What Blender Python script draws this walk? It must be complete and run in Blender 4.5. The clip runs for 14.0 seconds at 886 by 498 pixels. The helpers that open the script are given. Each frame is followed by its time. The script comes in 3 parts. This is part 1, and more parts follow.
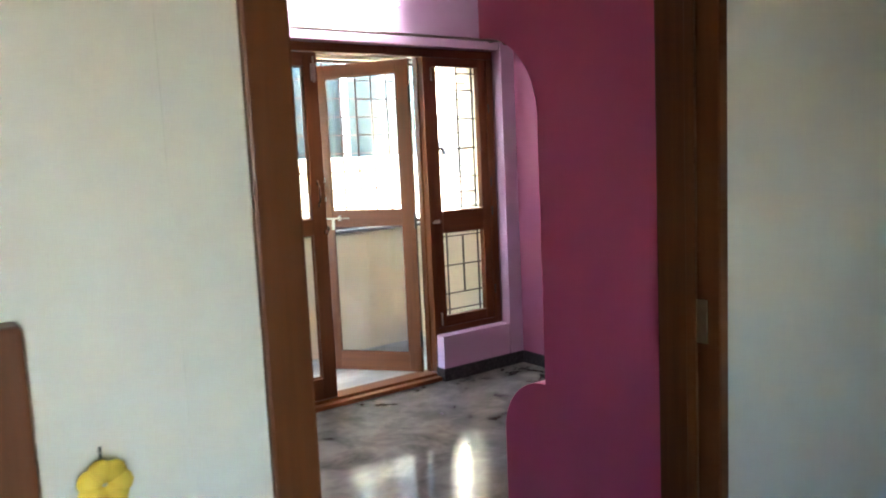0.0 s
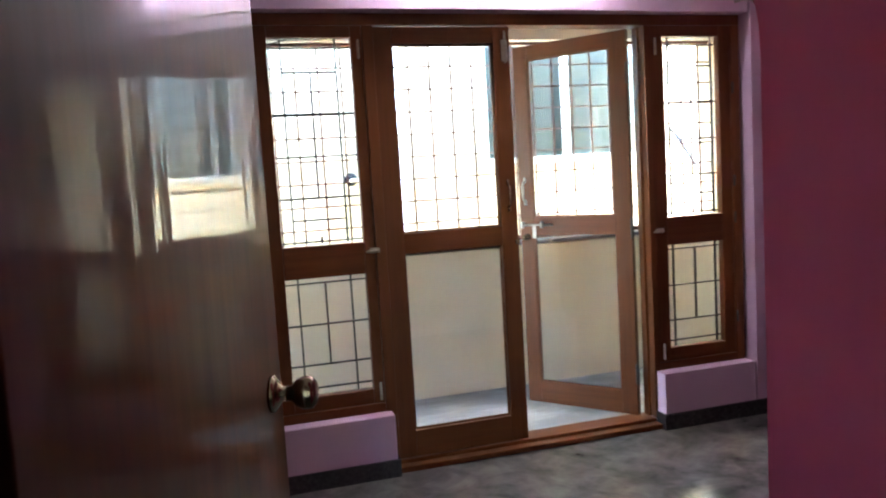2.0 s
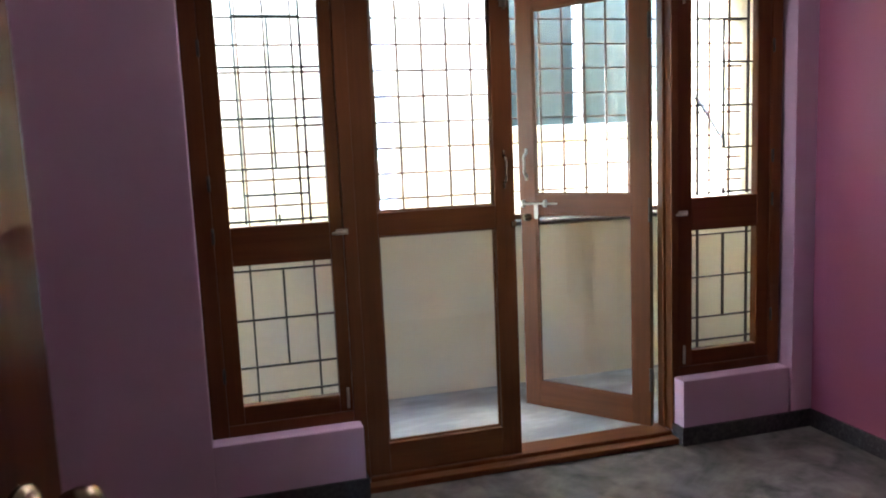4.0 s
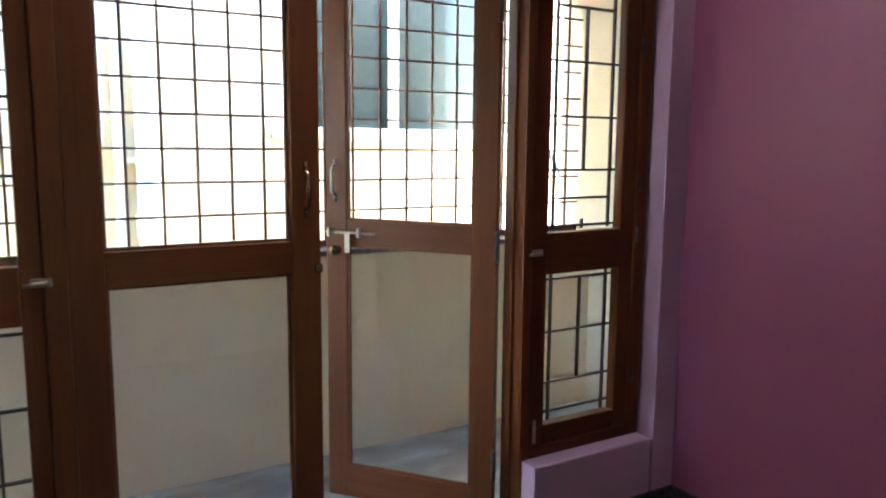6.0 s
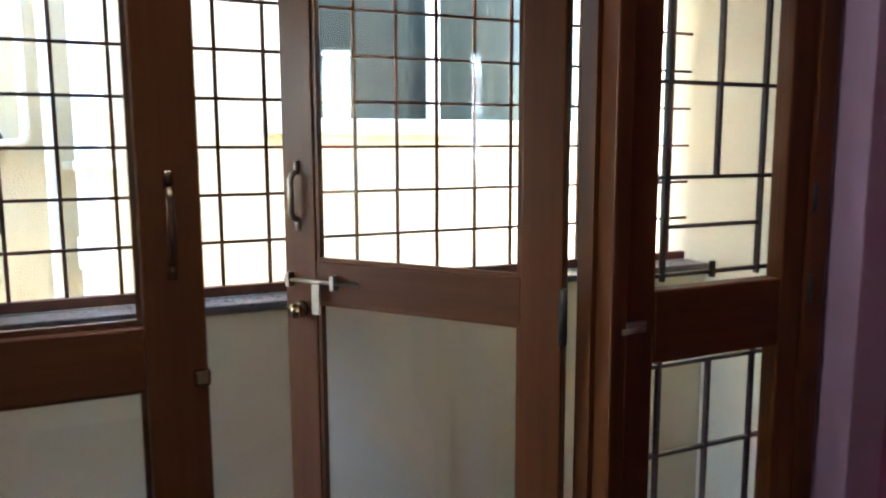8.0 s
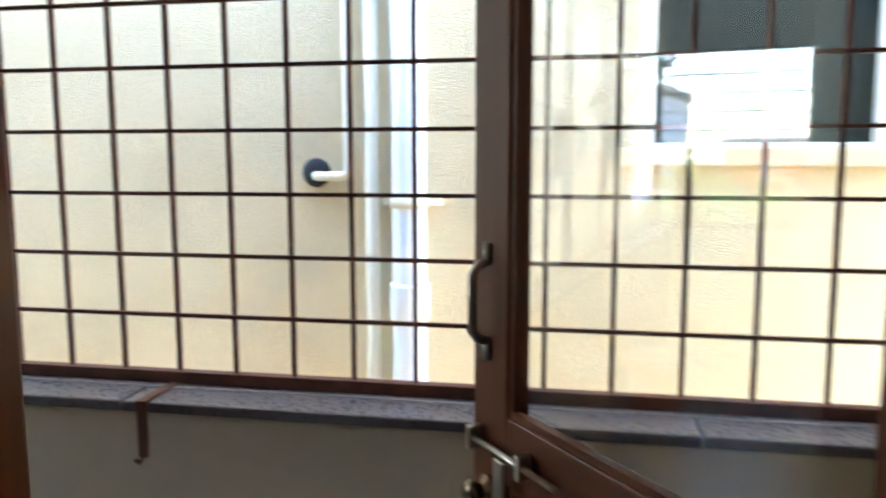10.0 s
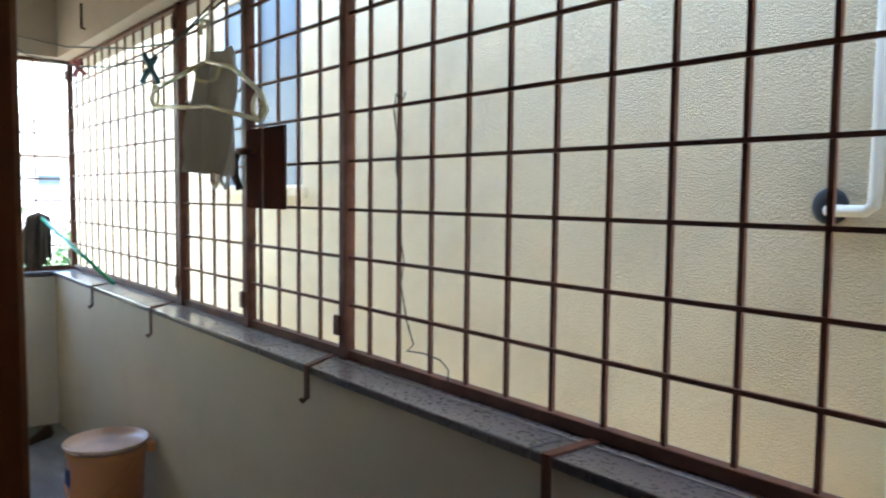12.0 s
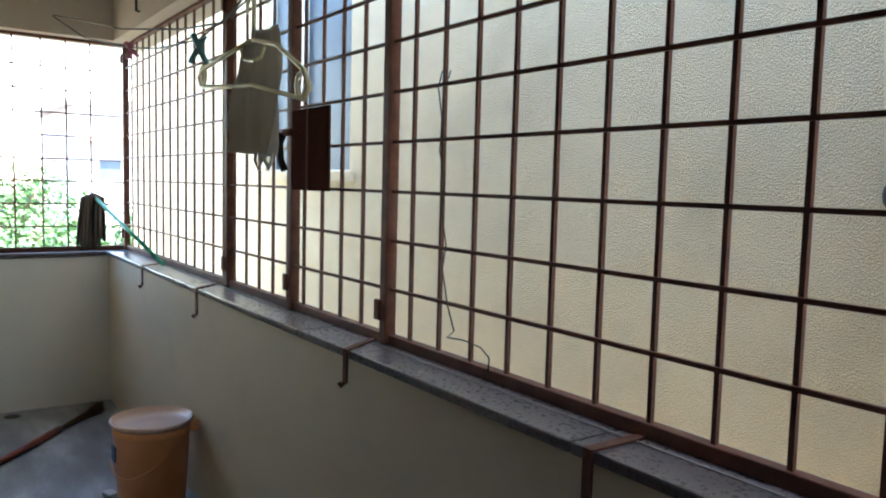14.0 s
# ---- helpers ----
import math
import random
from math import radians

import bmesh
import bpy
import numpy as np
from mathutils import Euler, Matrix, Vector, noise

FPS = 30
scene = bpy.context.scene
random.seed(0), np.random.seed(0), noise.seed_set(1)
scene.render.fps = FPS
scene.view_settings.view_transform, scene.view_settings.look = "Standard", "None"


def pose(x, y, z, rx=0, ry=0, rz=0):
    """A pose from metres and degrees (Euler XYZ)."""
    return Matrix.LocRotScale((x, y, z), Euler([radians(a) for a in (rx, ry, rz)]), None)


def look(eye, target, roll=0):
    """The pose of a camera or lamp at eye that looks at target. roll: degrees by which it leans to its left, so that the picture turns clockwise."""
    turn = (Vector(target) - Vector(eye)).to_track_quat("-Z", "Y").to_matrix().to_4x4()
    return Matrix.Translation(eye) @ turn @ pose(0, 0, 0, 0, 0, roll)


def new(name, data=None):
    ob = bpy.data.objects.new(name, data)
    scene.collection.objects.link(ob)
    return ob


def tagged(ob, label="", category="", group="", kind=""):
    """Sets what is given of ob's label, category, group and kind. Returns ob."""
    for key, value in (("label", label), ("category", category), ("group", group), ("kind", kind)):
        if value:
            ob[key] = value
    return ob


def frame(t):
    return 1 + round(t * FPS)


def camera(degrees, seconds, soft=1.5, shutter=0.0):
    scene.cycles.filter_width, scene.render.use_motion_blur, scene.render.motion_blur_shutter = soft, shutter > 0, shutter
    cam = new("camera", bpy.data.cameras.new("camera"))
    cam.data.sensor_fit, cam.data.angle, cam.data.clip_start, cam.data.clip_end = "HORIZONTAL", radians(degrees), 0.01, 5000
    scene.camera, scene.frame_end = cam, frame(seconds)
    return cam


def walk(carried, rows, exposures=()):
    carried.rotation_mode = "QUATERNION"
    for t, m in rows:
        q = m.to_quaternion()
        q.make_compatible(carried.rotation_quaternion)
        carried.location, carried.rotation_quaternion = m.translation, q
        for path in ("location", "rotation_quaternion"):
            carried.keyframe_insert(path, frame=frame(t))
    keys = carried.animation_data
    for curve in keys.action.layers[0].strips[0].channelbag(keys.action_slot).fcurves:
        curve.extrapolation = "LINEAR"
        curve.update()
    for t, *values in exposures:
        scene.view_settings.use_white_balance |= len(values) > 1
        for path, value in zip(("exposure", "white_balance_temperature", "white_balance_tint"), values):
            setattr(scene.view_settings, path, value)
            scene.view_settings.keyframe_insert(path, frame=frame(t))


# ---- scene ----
# ---- camera and walk ----
cam = camera(60.6, 14.0, soft=2.0, shutter=0.4)
PATH = [
    (0, (-2.87, -4.10, 1.46), (-1.716, -2.482, 1.229), -2.7),
    (0.5, (-2.73, -3.94, 1.44), (-1.558, -2.332, 1.231), -2.9),
    (1, (-2.572, -3.758, 1.422), (-1.493, -2.084, 1.243), -3.2),
    (1.5, (-2.419, -3.635, 1.366), (-1.597, -1.821, 1.184), -4.3),
    (2, (-2.234, -3.529, 1.406), (-1.67, -1.619, 1.22), -3.4),
    (2.5, (-2.164, -3.446, 1.389), (-1.656, -1.525, 1.163), -3.0),
    (5, (-1.797, -2.529, 1.41), (-1.197, -0.639, 1.146), -0.8),
    (5.5, (-1.739, -2.276, 1.447), (-0.923, -0.469, 1.187), -0.0),
    (6, (-1.624, -2.1, 1.429), (-0.608, -0.399, 1.161), 0.5),
    (6.5, (-1.433, -1.881, 1.429), (-0.482, -0.142, 1.157), -0.1),
    (7, (-1.249, -1.717, 1.411), (-0.376, 0.066, 1.168), -0.4),
    (7.2, (-1.212, -1.585, 1.407), (-0.289, 0.172, 1.158), -0.1),
    (9.5, (-0.397, -0.654, 1.475), (-0.311, 1.322, 1.177), -0.3),
    (10, (-0.385, -0.439, 1.498), (-0.743, 1.513, 1.25), -0.1),
    (10.5, (-0.331, -0.234, 1.477), (-1.218, 1.548, 1.284), -0.5),
    (11, (-0.276, -0.111, 1.47), (-1.506, 1.46, 1.33), -0.4),
    (11.5, (-0.301, -0.065, 1.466), (-1.729, 1.328, 1.331), -0.4),
    (12, (-0.349, -0.034, 1.455), (-1.903, 1.217, 1.314), 0.6),
    (12.5, (-0.365, -0.034, 1.452), (-2.005, 1.098, 1.292), 0.8),
    (13, (-0.372, 0.0, 1.438), (-2.003, 1.146, 1.275), 1.9),
    (13.5, (-0.387, 0.024, 1.433), (-2.008, 1.182, 1.267), 1.9),
    (14, (-0.384, 0.016, 1.435), (-2.015, 1.161, 1.266), 1.5),
]
walk(cam, [(t, look(eye, target, roll)) for t, eye, target, roll in PATH],
     exposures=[(0.0, 7.75), (0.5, 7.7), (1.0, 7.5), (1.5, 7.35), (2.5, 7.15), (5.0, 6.75), (7.0, 6.2), (9.5, 5.45), (10.5, 4.75), (11.0, 4.5), (12.0, 4.3), (13.0, 4.2), (14.0, 4.0)])

# ---- world, sun, large lights ----
SUN_EL, SUN_AZ = 60.0, 50.0
world = bpy.data.worlds.new("sky")
scene.world = world
world.use_nodes = True
wn = world.node_tree.nodes
sky = wn.new("ShaderNodeTexSky")
sky.sky_type, sky.sun_disc = "NISHITA", False
sky.dust_density, sky.ozone_density = 0.4, 1.6
sky.sun_elevation, sky.sun_rotation = radians(SUN_EL), radians(SUN_AZ)
wn["Background"].inputs["Strength"].default_value = 0.15
world.node_tree.links.new(sky.outputs[0], wn["Background"].inputs["Color"])


def lamp(name, kind, m, energy, color=(1, 1, 1), size=(1, 1)):
    data = bpy.data.lights.new(name, kind)
    data.energy, data.color = energy, color
    if kind == "AREA":
        data.shape, data.size, data.size_y = "RECTANGLE", size[0], size[1]
    ob = new(name, data)
    ob.matrix_world = m
    return ob


sun_dir = Vector((math.sin(radians(SUN_AZ)) * math.cos(radians(SUN_EL)), math.cos(radians(SUN_AZ)) * math.cos(radians(SUN_EL)), math.sin(radians(SUN_EL))))
sun = lamp("sun", "SUN", look(tuple(sun_dir * 20), (0, 0, 0)), 3.0, (1.0, 0.95, 0.87))
sun.data.angle = radians(0.5)

# ---- materials ----
def mat(name, rough=0.6, metal=0.0, coat=0.0, coat_rough=0.05):
    m = bpy.data.materials.new(name)
    m.use_nodes = True
    b = m.node_tree.nodes["Principled BSDF"]
    b.inputs["Roughness"].default_value, b.inputs["Metallic"].default_value = rough, metal
    b.inputs["Coat Weight"].default_value, b.inputs["Coat Roughness"].default_value = coat, coat_rough
    return m, m.node_tree, b


def node(nt, kind, **values):
    n = nt.nodes.new(kind)
    for k, v in values.items():
        n.inputs[k.replace("_", " ")].default_value = v
    return n


def varied(name, stops, scale=(4, 4, 4), rough=0.6, metal=0.0, detail=5, bump=0.15, bump_scale=60, bump_dist=0.002, coat=0.0,
           coat_rough=0.05, rough_var=0.0, piece=0.0, wobble=0.0, wobble_scale=3.0, spec=0.5):
    """A colour ramp over stretched noise at two scales, with bump; piece: lightness shift from piece to piece."""
    m, nt, b = mat(name, rough, metal, coat, coat_rough)
    b.inputs["Specular IOR Level"].default_value = spec
    link = nt.links.new
    co = nt.nodes.new("ShaderNodeTexCoord")
    mp = node(nt, "ShaderNodeMapping", Scale=scale)
    link(co.outputs["Object"], mp.inputs["Vector"])
    n1 = node(nt, "ShaderNodeTexNoise", Scale=1.0, Detail=detail, Roughness=0.6)
    link(mp.outputs[0], n1.inputs["Vector"])
    n0 = node(nt, "ShaderNodeTexNoise", Scale=0.9, Detail=3.0)
    link(co.outputs["Object"], n0.inputs["Vector"])
    mx = nt.nodes.new("ShaderNodeMix")
    mx.inputs[0].default_value = 0.35
    link(n1.outputs["Fac"], mx.inputs[2])
    link(n0.outputs["Fac"], mx.inputs[3])
    ramp = nt.nodes.new("ShaderNodeValToRGB")
    while len(ramp.color_ramp.elements) < len(stops):
        ramp.color_ramp.elements.new(0.5)
    for e, (p, c) in zip(ramp.color_ramp.elements, stops):
        e.position, e.color = p, (*c, 1)
    link(mx.outputs[0], ramp.inputs[0])
    col = ramp.outputs[0]
    if piece:
        info = nt.nodes.new("ShaderNodeObjectInfo")
        hsv = nt.nodes.new("ShaderNodeHueSaturation")
        mr = node(nt, "ShaderNodeMapRange")
        mr.inputs["To Min"].default_value, mr.inputs["To Max"].default_value = 1 - piece, 1 + piece
        link(info.outputs["Random"], mr.inputs["Value"])
        link(mr.outputs[0], hsv.inputs["Value"])
        link(col, hsv.inputs["Color"])
        col = hsv.outputs[0]
    link(col, b.inputs["Base Color"])
    nb = node(nt, "ShaderNodeTexNoise", Scale=bump_scale, Detail=4.0)
    link(co.outputs["Object"], nb.inputs["Vector"])
    bp = node(nt, "ShaderNodeBump", Strength=bump, Distance=bump_dist)
    link(nb.outputs["Fac"], bp.inputs["Height"])
    normal = bp.outputs[0]
    if wobble:
        nw = node(nt, "ShaderNodeTexNoise", Scale=wobble_scale, Detail=2.0)
        link(mp.outputs[0] if wobble_scale < 1 else co.outputs["Object"], nw.inputs["Vector"])
        bw = node(nt, "ShaderNodeBump", Strength=wobble, Distance=0.01)
        link(nw.outputs["Fac"], bw.inputs["Height"])
        link(normal, bw.inputs["Normal"])
        normal = bw.outputs[0]
        link(bw.outputs[0], b.inputs["Coat Normal"])
    link(normal, b.inputs["Normal"])
    if rough_var:
        rr = node(nt, "ShaderNodeMapRange")
        rr.inputs["To Min"].default_value, rr.inputs["To Max"].default_value = max(0.02, rough - rough_var), rough + rough_var
        link(n1.outputs["Fac"], rr.inputs["Value"])
        link(rr.outputs[0], b.inputs["Roughness"])
    return m


def tone(c, k):
    return tuple(min(1, v * k) for v in c)


def ramp3(c, lo=0.82, hi=1.12):
    return [(0.3, tone(c, lo)), (0.5, c), (0.72, tone(c, hi))]


WOOD = (0.112, 0.033, 0.009)
M = {}
M["wood_v"] = varied("wood_upright", [(0.25, tone(WOOD, 0.7)), (0.5, WOOD), (0.75, tone(WOOD, 1.3))], (45, 45, 2.0), 0.45, coat=0.08, coat_rough=0.25, spec=0.2, bump=0.12, bump_scale=90, piece=0.1)
M["wood_h"] = varied("wood_level", [(0.25, tone(WOOD, 0.7)), (0.5, WOOD), (0.75, tone(WOOD, 1.3))], (2.0, 45, 45), 0.45, coat=0.08, coat_rough=0.25, spec=0.2, bump=0.12, bump_scale=90, piece=0.1)
VEN = (0.10, 0.026, 0.008)
M["door_veneer"] = varied("door_veneer", [(0.25, tone(VEN, 0.55)), (0.5, VEN), (0.75, tone(VEN, 1.4))], (30, 30, 1.6), 0.5, coat=0.6, coat_rough=0.03, bump=0.02, wobble=0.12, wobble_scale=0.6, spec=0.08)
M["lilac"] = varied("lilac_wall_paint", ramp3((0.555, 0.37, 0.51), 0.93, 1.05), (3, 3, 3), 0.45, bump=0.25, bump_scale=45, rough_var=0.06)
M["pink"] = varied("pink_wall_paint", ramp3((0.30, 0.080, 0.15), 0.93, 1.05), (3, 3, 3), 0.42, bump=0.25, bump_scale=45, rough_var=0.06)
M["magenta"] = varied("magenta_wall_paint", ramp3((0.52, 0.075, 0.165), 0.93, 1.05), (3, 3, 3), 0.42, bump=0.25, bump_scale=45, rough_var=0.06)
M["white"] = varied("off_white_wall_paint", ramp3((0.66, 0.62, 0.535), 0.94, 1.04), (3, 3, 3), 0.5, bump=0.2, bump_scale=50)
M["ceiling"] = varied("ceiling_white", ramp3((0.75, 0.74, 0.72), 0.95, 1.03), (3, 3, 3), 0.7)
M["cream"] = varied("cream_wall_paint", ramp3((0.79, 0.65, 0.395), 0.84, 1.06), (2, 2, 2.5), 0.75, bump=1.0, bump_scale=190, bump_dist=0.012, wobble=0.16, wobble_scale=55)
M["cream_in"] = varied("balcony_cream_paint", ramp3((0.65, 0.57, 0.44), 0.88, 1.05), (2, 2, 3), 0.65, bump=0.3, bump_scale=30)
M["skirt"] = varied("dark_granite_skirting", [(0.3, (0.03, 0.028, 0.032)), (0.55, (0.06, 0.055, 0.06)), (0.75, (0.12, 0.11, 0.11))], (60, 60, 60), 0.25, bump=0.03)
M["granite"] = varied("speckled_grey_granite", [(0.25, (0.118, 0.104, 0.118)), (0.5, (0.124, 0.109, 0.124)), (0.76, (0.138, 0.122, 0.137)), (0.82, (0.55, 0.53, 0.50))], (90, 90, 90), 0.28, spec=0.35, bump=0.02, rough_var=0.04, detail=8)
M["balcony_floor"] = varied("grey_stone_floor", [(0.34, (0.12, 0.125, 0.135)), (0.5, (0.24, 0.25, 0.275)), (0.64, (0.46, 0.48, 0.52))], (2.2, 6, 5), 0.4, bump=0.2, rough_var=0.15, detail=9)
M["iron"] = varied("brown_painted_iron", [(0.3, (0.075, 0.028, 0.018)), (0.52, (0.13, 0.05, 0.032)), (0.75, (0.22, 0.10, 0.065))], (14, 14, 14), 0.6, bump=0.3, bump_scale=160, piece=0.12, spec=0.25)
M["iron_plate"] = varied("dark_brown_sheet_iron", ramp3((0.085, 0.034, 0.027), 0.75, 1.2), (9, 9, 3), 0.9, bump=0.15, bump_scale=120, spec=0.0)
M["iron_dark"] = varied("dark_window_grille_iron", ramp3((0.03, 0.022, 0.02)), (14, 14, 14), 0.5, bump=0.2, bump_scale=160)
M["steel"] = varied("worn_steel", ramp3((0.38, 0.33, 0.27), 0.75, 1.15), (30, 30, 30), 0.34, metal=1.0, bump=0.05)
M["brass"] = varied("dull_brass", ramp3((0.22, 0.155, 0.10), 0.7, 1.2), (30, 30, 30), 0.25, metal=1.0, bump=0.05)
M["pvc"] = varied("white_pvc", ramp3((0.72, 0.74, 0.76), 0.9, 1.05), (5, 5, 2), 0.35, bump=0.03)
M["pvc_cream"] = varied("cream_painted_pipe", ramp3((0.80, 0.75, 0.60), 0.92, 1.04), (5, 5, 2), 0.5, bump=0.05)
M["black"] = varied("black_rubber", ramp3((0.02, 0.02, 0.02)), (20, 20, 20), 0.7)
M["shutter"] = varied("teal_grey_window_pane", ramp3((0.075, 0.10, 0.12), 0.85, 1.1), (4, 4, 1.2), 0.45, bump=0.02, spec=0.2)
M["peach"] = varied("peach_plastic", ramp3((0.80, 0.37, 0.17), 0.92, 1.05), (4, 4, 4), 0.32, bump=0.06)
M["lid"] = varied("pale_peach_plastic", ramp3((0.84, 0.62, 0.54), 0.94, 1.04), (4, 4, 4), 0.18, bump=0.06)
M["cloth"] = varied("grey_cloth", ramp3((0.52, 0.48, 0.43), 0.8, 1.1), (12, 12, 3), 0.9, bump=0.5, bump_scale=300)
M["hanger"] = varied("pale_yellow_plastic", ramp3((0.72, 0.68, 0.45)), (8, 8, 8), 0.35)
M["green"] = varied("green_plastic_pole", ramp3((0.06, 0.42, 0.28)), (8, 8, 8), 0.35)
M["mop"] = varied("dirty_mop_yarn", ramp3((0.13, 0.105, 0.095), 0.6, 1.4), (40, 40, 10), 0.95, bump=0.5)
M["broom"] = varied("broom_straw", ramp3((0.12, 0.075, 0.04), 0.6, 1.4), (50, 50, 50), 0.9)
M["broom_handle"] = varied("red_brown_broom_handle", ramp3((0.16, 0.035, 0.02)), (20, 20, 20), 0.4)
M["wire"] = varied("dark_wire", ramp3((0.03, 0.03, 0.03)), (20, 20, 20), 0.6)
M["peg"] = varied("teal_peg_plastic", ramp3((0.03, 0.14, 0.16)), (20, 20, 20), 0.4)
M["peg_pink"] = varied("pink_peg_plastic", ramp3((0.55, 0.16, 0.22)), (20, 20, 20), 0.4)
M["cream_pale"] = varied("pale_balcony_paint", ramp3((0.56, 0.51, 0.45), 0.88, 1.05), (2, 2, 3), 0.65, bump=0.3, bump_scale=30)
M["rod"] = varied("grey_painted_rod", ramp3((0.05, 0.05, 0.048)), (20, 20, 20), 0.6)
M["blue"] = varied("blue_label", ramp3((0.05, 0.12, 0.3)), (20, 20, 20), 0.5)
M["yellow"] = varied("yellow_cloth_flower", ramp3((0.75, 0.52, 0.06)), (20, 20, 20), 0.8)
M["concrete"] = varied("grey_concrete", ramp3((0.30, 0.30, 0.29), 0.8, 1.15), (2, 2, 2), 0.85, bump=0.4)
M["leaf"] = varied("leaf_green", ramp3((0.055, 0.13, 0.035), 0.6, 1.5), (6, 6, 6), 0.5)
M["bark"] = varied("bark", ramp3((0.12, 0.08, 0.05), 0.6, 1.3), (10, 10, 3), 0.9, bump=0.6)
M["far_wall"] = varied("far_house_paint", ramp3((0.62, 0.66, 0.70), 0.9, 1.05), (0.6, 0.6, 0.6), 0.8)
M["far_red"] = varied("red_roof", ramp3((0.45, 0.08, 0.05)), (1, 1, 1), 0.7)
M["ground"] = varied("dry_ground", ramp3((0.22, 0.17, 0.11), 0.7, 1.2), (0.3, 0.3, 0.3), 0.95)

# veined dark polished stone floor
m, nt, b = mat("polished_dark_marble", 0.1)
co = nt.nodes.new("ShaderNodeTexCoord")
n1 = node(nt, "ShaderNodeTexNoise", Scale=2.3, Detail=9.0, Roughness=0.62, Distortion=1.6)
n2 = node(nt, "ShaderNodeTexNoise", Scale=9.0, Detail=6.0, Distortion=0.8)
for n in (n1, n2):
    nt.links.new(co.outputs["Object"], n.inputs["Vector"])
ra = nt.nodes.new("ShaderNodeValToRGB")
ra.color_ramp.elements.new(0.5)
for e, (p, c) in zip(ra.color_ramp.elements, [(0.34, (0.06, 0.057, 0.056)), (0.5, (0.13, 0.12, 0.115)), (0.70, (0.22, 0.205, 0.19))]):
    e.position, e.color = p, (*c, 1)
mx = nt.nodes.new("ShaderNodeMix")
mx.inputs[0].default_value = 0.35
nt.links.new(n1.outputs["Fac"], mx.inputs[2])
nt.links.new(n2.outputs["Fac"], mx.inputs[3])
nt.links.new(mx.outputs[0], ra.inputs[0])
nt.links.new(ra.outputs[0], b.inputs["Base Color"])
bp = node(nt, "ShaderNodeBump", Strength=0.06, Distance=0.004)
nt.links.new(n2.outputs["Fac"], bp.inputs["Height"])
nt.links.new(bp.outputs[0], b.inputs["Normal"])
M["marble"] = m

m, nt, b = mat("clear_glass", 0.0)
b.inputs["Transmission Weight"].default_value, b.inputs["IOR"].default_value = 1.0, 1.45
b.inputs["Base Color"].default_value = (0.97, 0.985, 0.98, 1)
M["glass"] = m
m, nt, b = mat("dark_window_glass", 0.12)
b.inputs["Specular IOR Level"].default_value = 0.14
b.inputs["Base Color"].default_value = (0.038, 0.044, 0.035, 1)
M["dark_glass"] = m
m, nt, b = mat("tube_light_glow", 0.4)
b.inputs["Emission Color"].default_value, b.inputs["Emission Strength"].default_value = (0.93, 0.95, 1.0, 1), 0.9
M["tube"] = m


# ---- mesh helpers ----
def mesh(name, bm, material):
    me = bpy.data.meshes.new(name)
    bm.to_mesh(me)
    bm.free()
    me.materials.append(material)
    return me


def part(name, bm, material, parent, label=""):
    ob = new(name, mesh(name, bm, material))
    if parent:
        ob.parent = parent
    return tagged(ob, label)


def thing(name, label, category, group="", kind="", at=(0, 0, 0)):
    ob = new(name)
    ob.location = at
    return tagged(ob, label, category, group, kind)


def add_box(bm, lo, hi, bevel=0.0, turn=None):
    r = bmesh.ops.create_cube(bm, size=1.0)
    size = [h - l for l, h in zip(lo, hi)]
    mid = [(h + l) / 2 for l, h in zip(lo, hi)]
    bmesh.ops.scale(bm, vec=size, verts=r["verts"])
    if bevel:
        edges = list({e for v in r["verts"] for e in v.link_edges})
        vs = bmesh.ops.bevel(bm, geom=edges, offset=min(bevel, min(size) * 0.45), segments=2, affect="EDGES", profile=0.6)["verts"]
    else:
        vs = r["verts"]
    mat4 = Matrix.Translation(mid) if turn is None else turn @ Matrix.Translation(mid)
    bmesh.ops.transform(bm, matrix=mat4, verts=list(vs))
    return bm


def box(lo, hi, bevel=0.0):
    return add_box(bmesh.new(), lo, hi, bevel)


def tube(points, r, sides=8, bm=None, taper=None):
    """A round tube along points; taper: a radius per point."""
    bm = bm or bmesh.new()
    pts = [Vector(p) for p in points]
    rings = []
    for i, p in enumerate(pts):
        d = (pts[min(i + 1, len(pts) - 1)] - pts[max(i - 1, 0)]).normalized()
        a = d.orthogonal().normalized() if i == 0 else (rings_a - d * rings_a.dot(d)).normalized()
        rings_a = a
        c = d.cross(a)
        rad = taper[i] if taper else r
        rings.append([bm.verts.new(p + (a * math.cos(2 * math.pi * k / sides) + c * math.sin(2 * math.pi * k / sides)) * rad) for k in range(sides)])
    for s, t in zip(rings, rings[1:]):
        for k in range(sides):
            f = bm.faces.new((s[k], s[(k + 1) % sides], t[(k + 1) % sides], t[k]))
            f.smooth = True
    bm.faces.new(rings[0][::-1])
    bm.faces.new(rings[-1])
    return bm


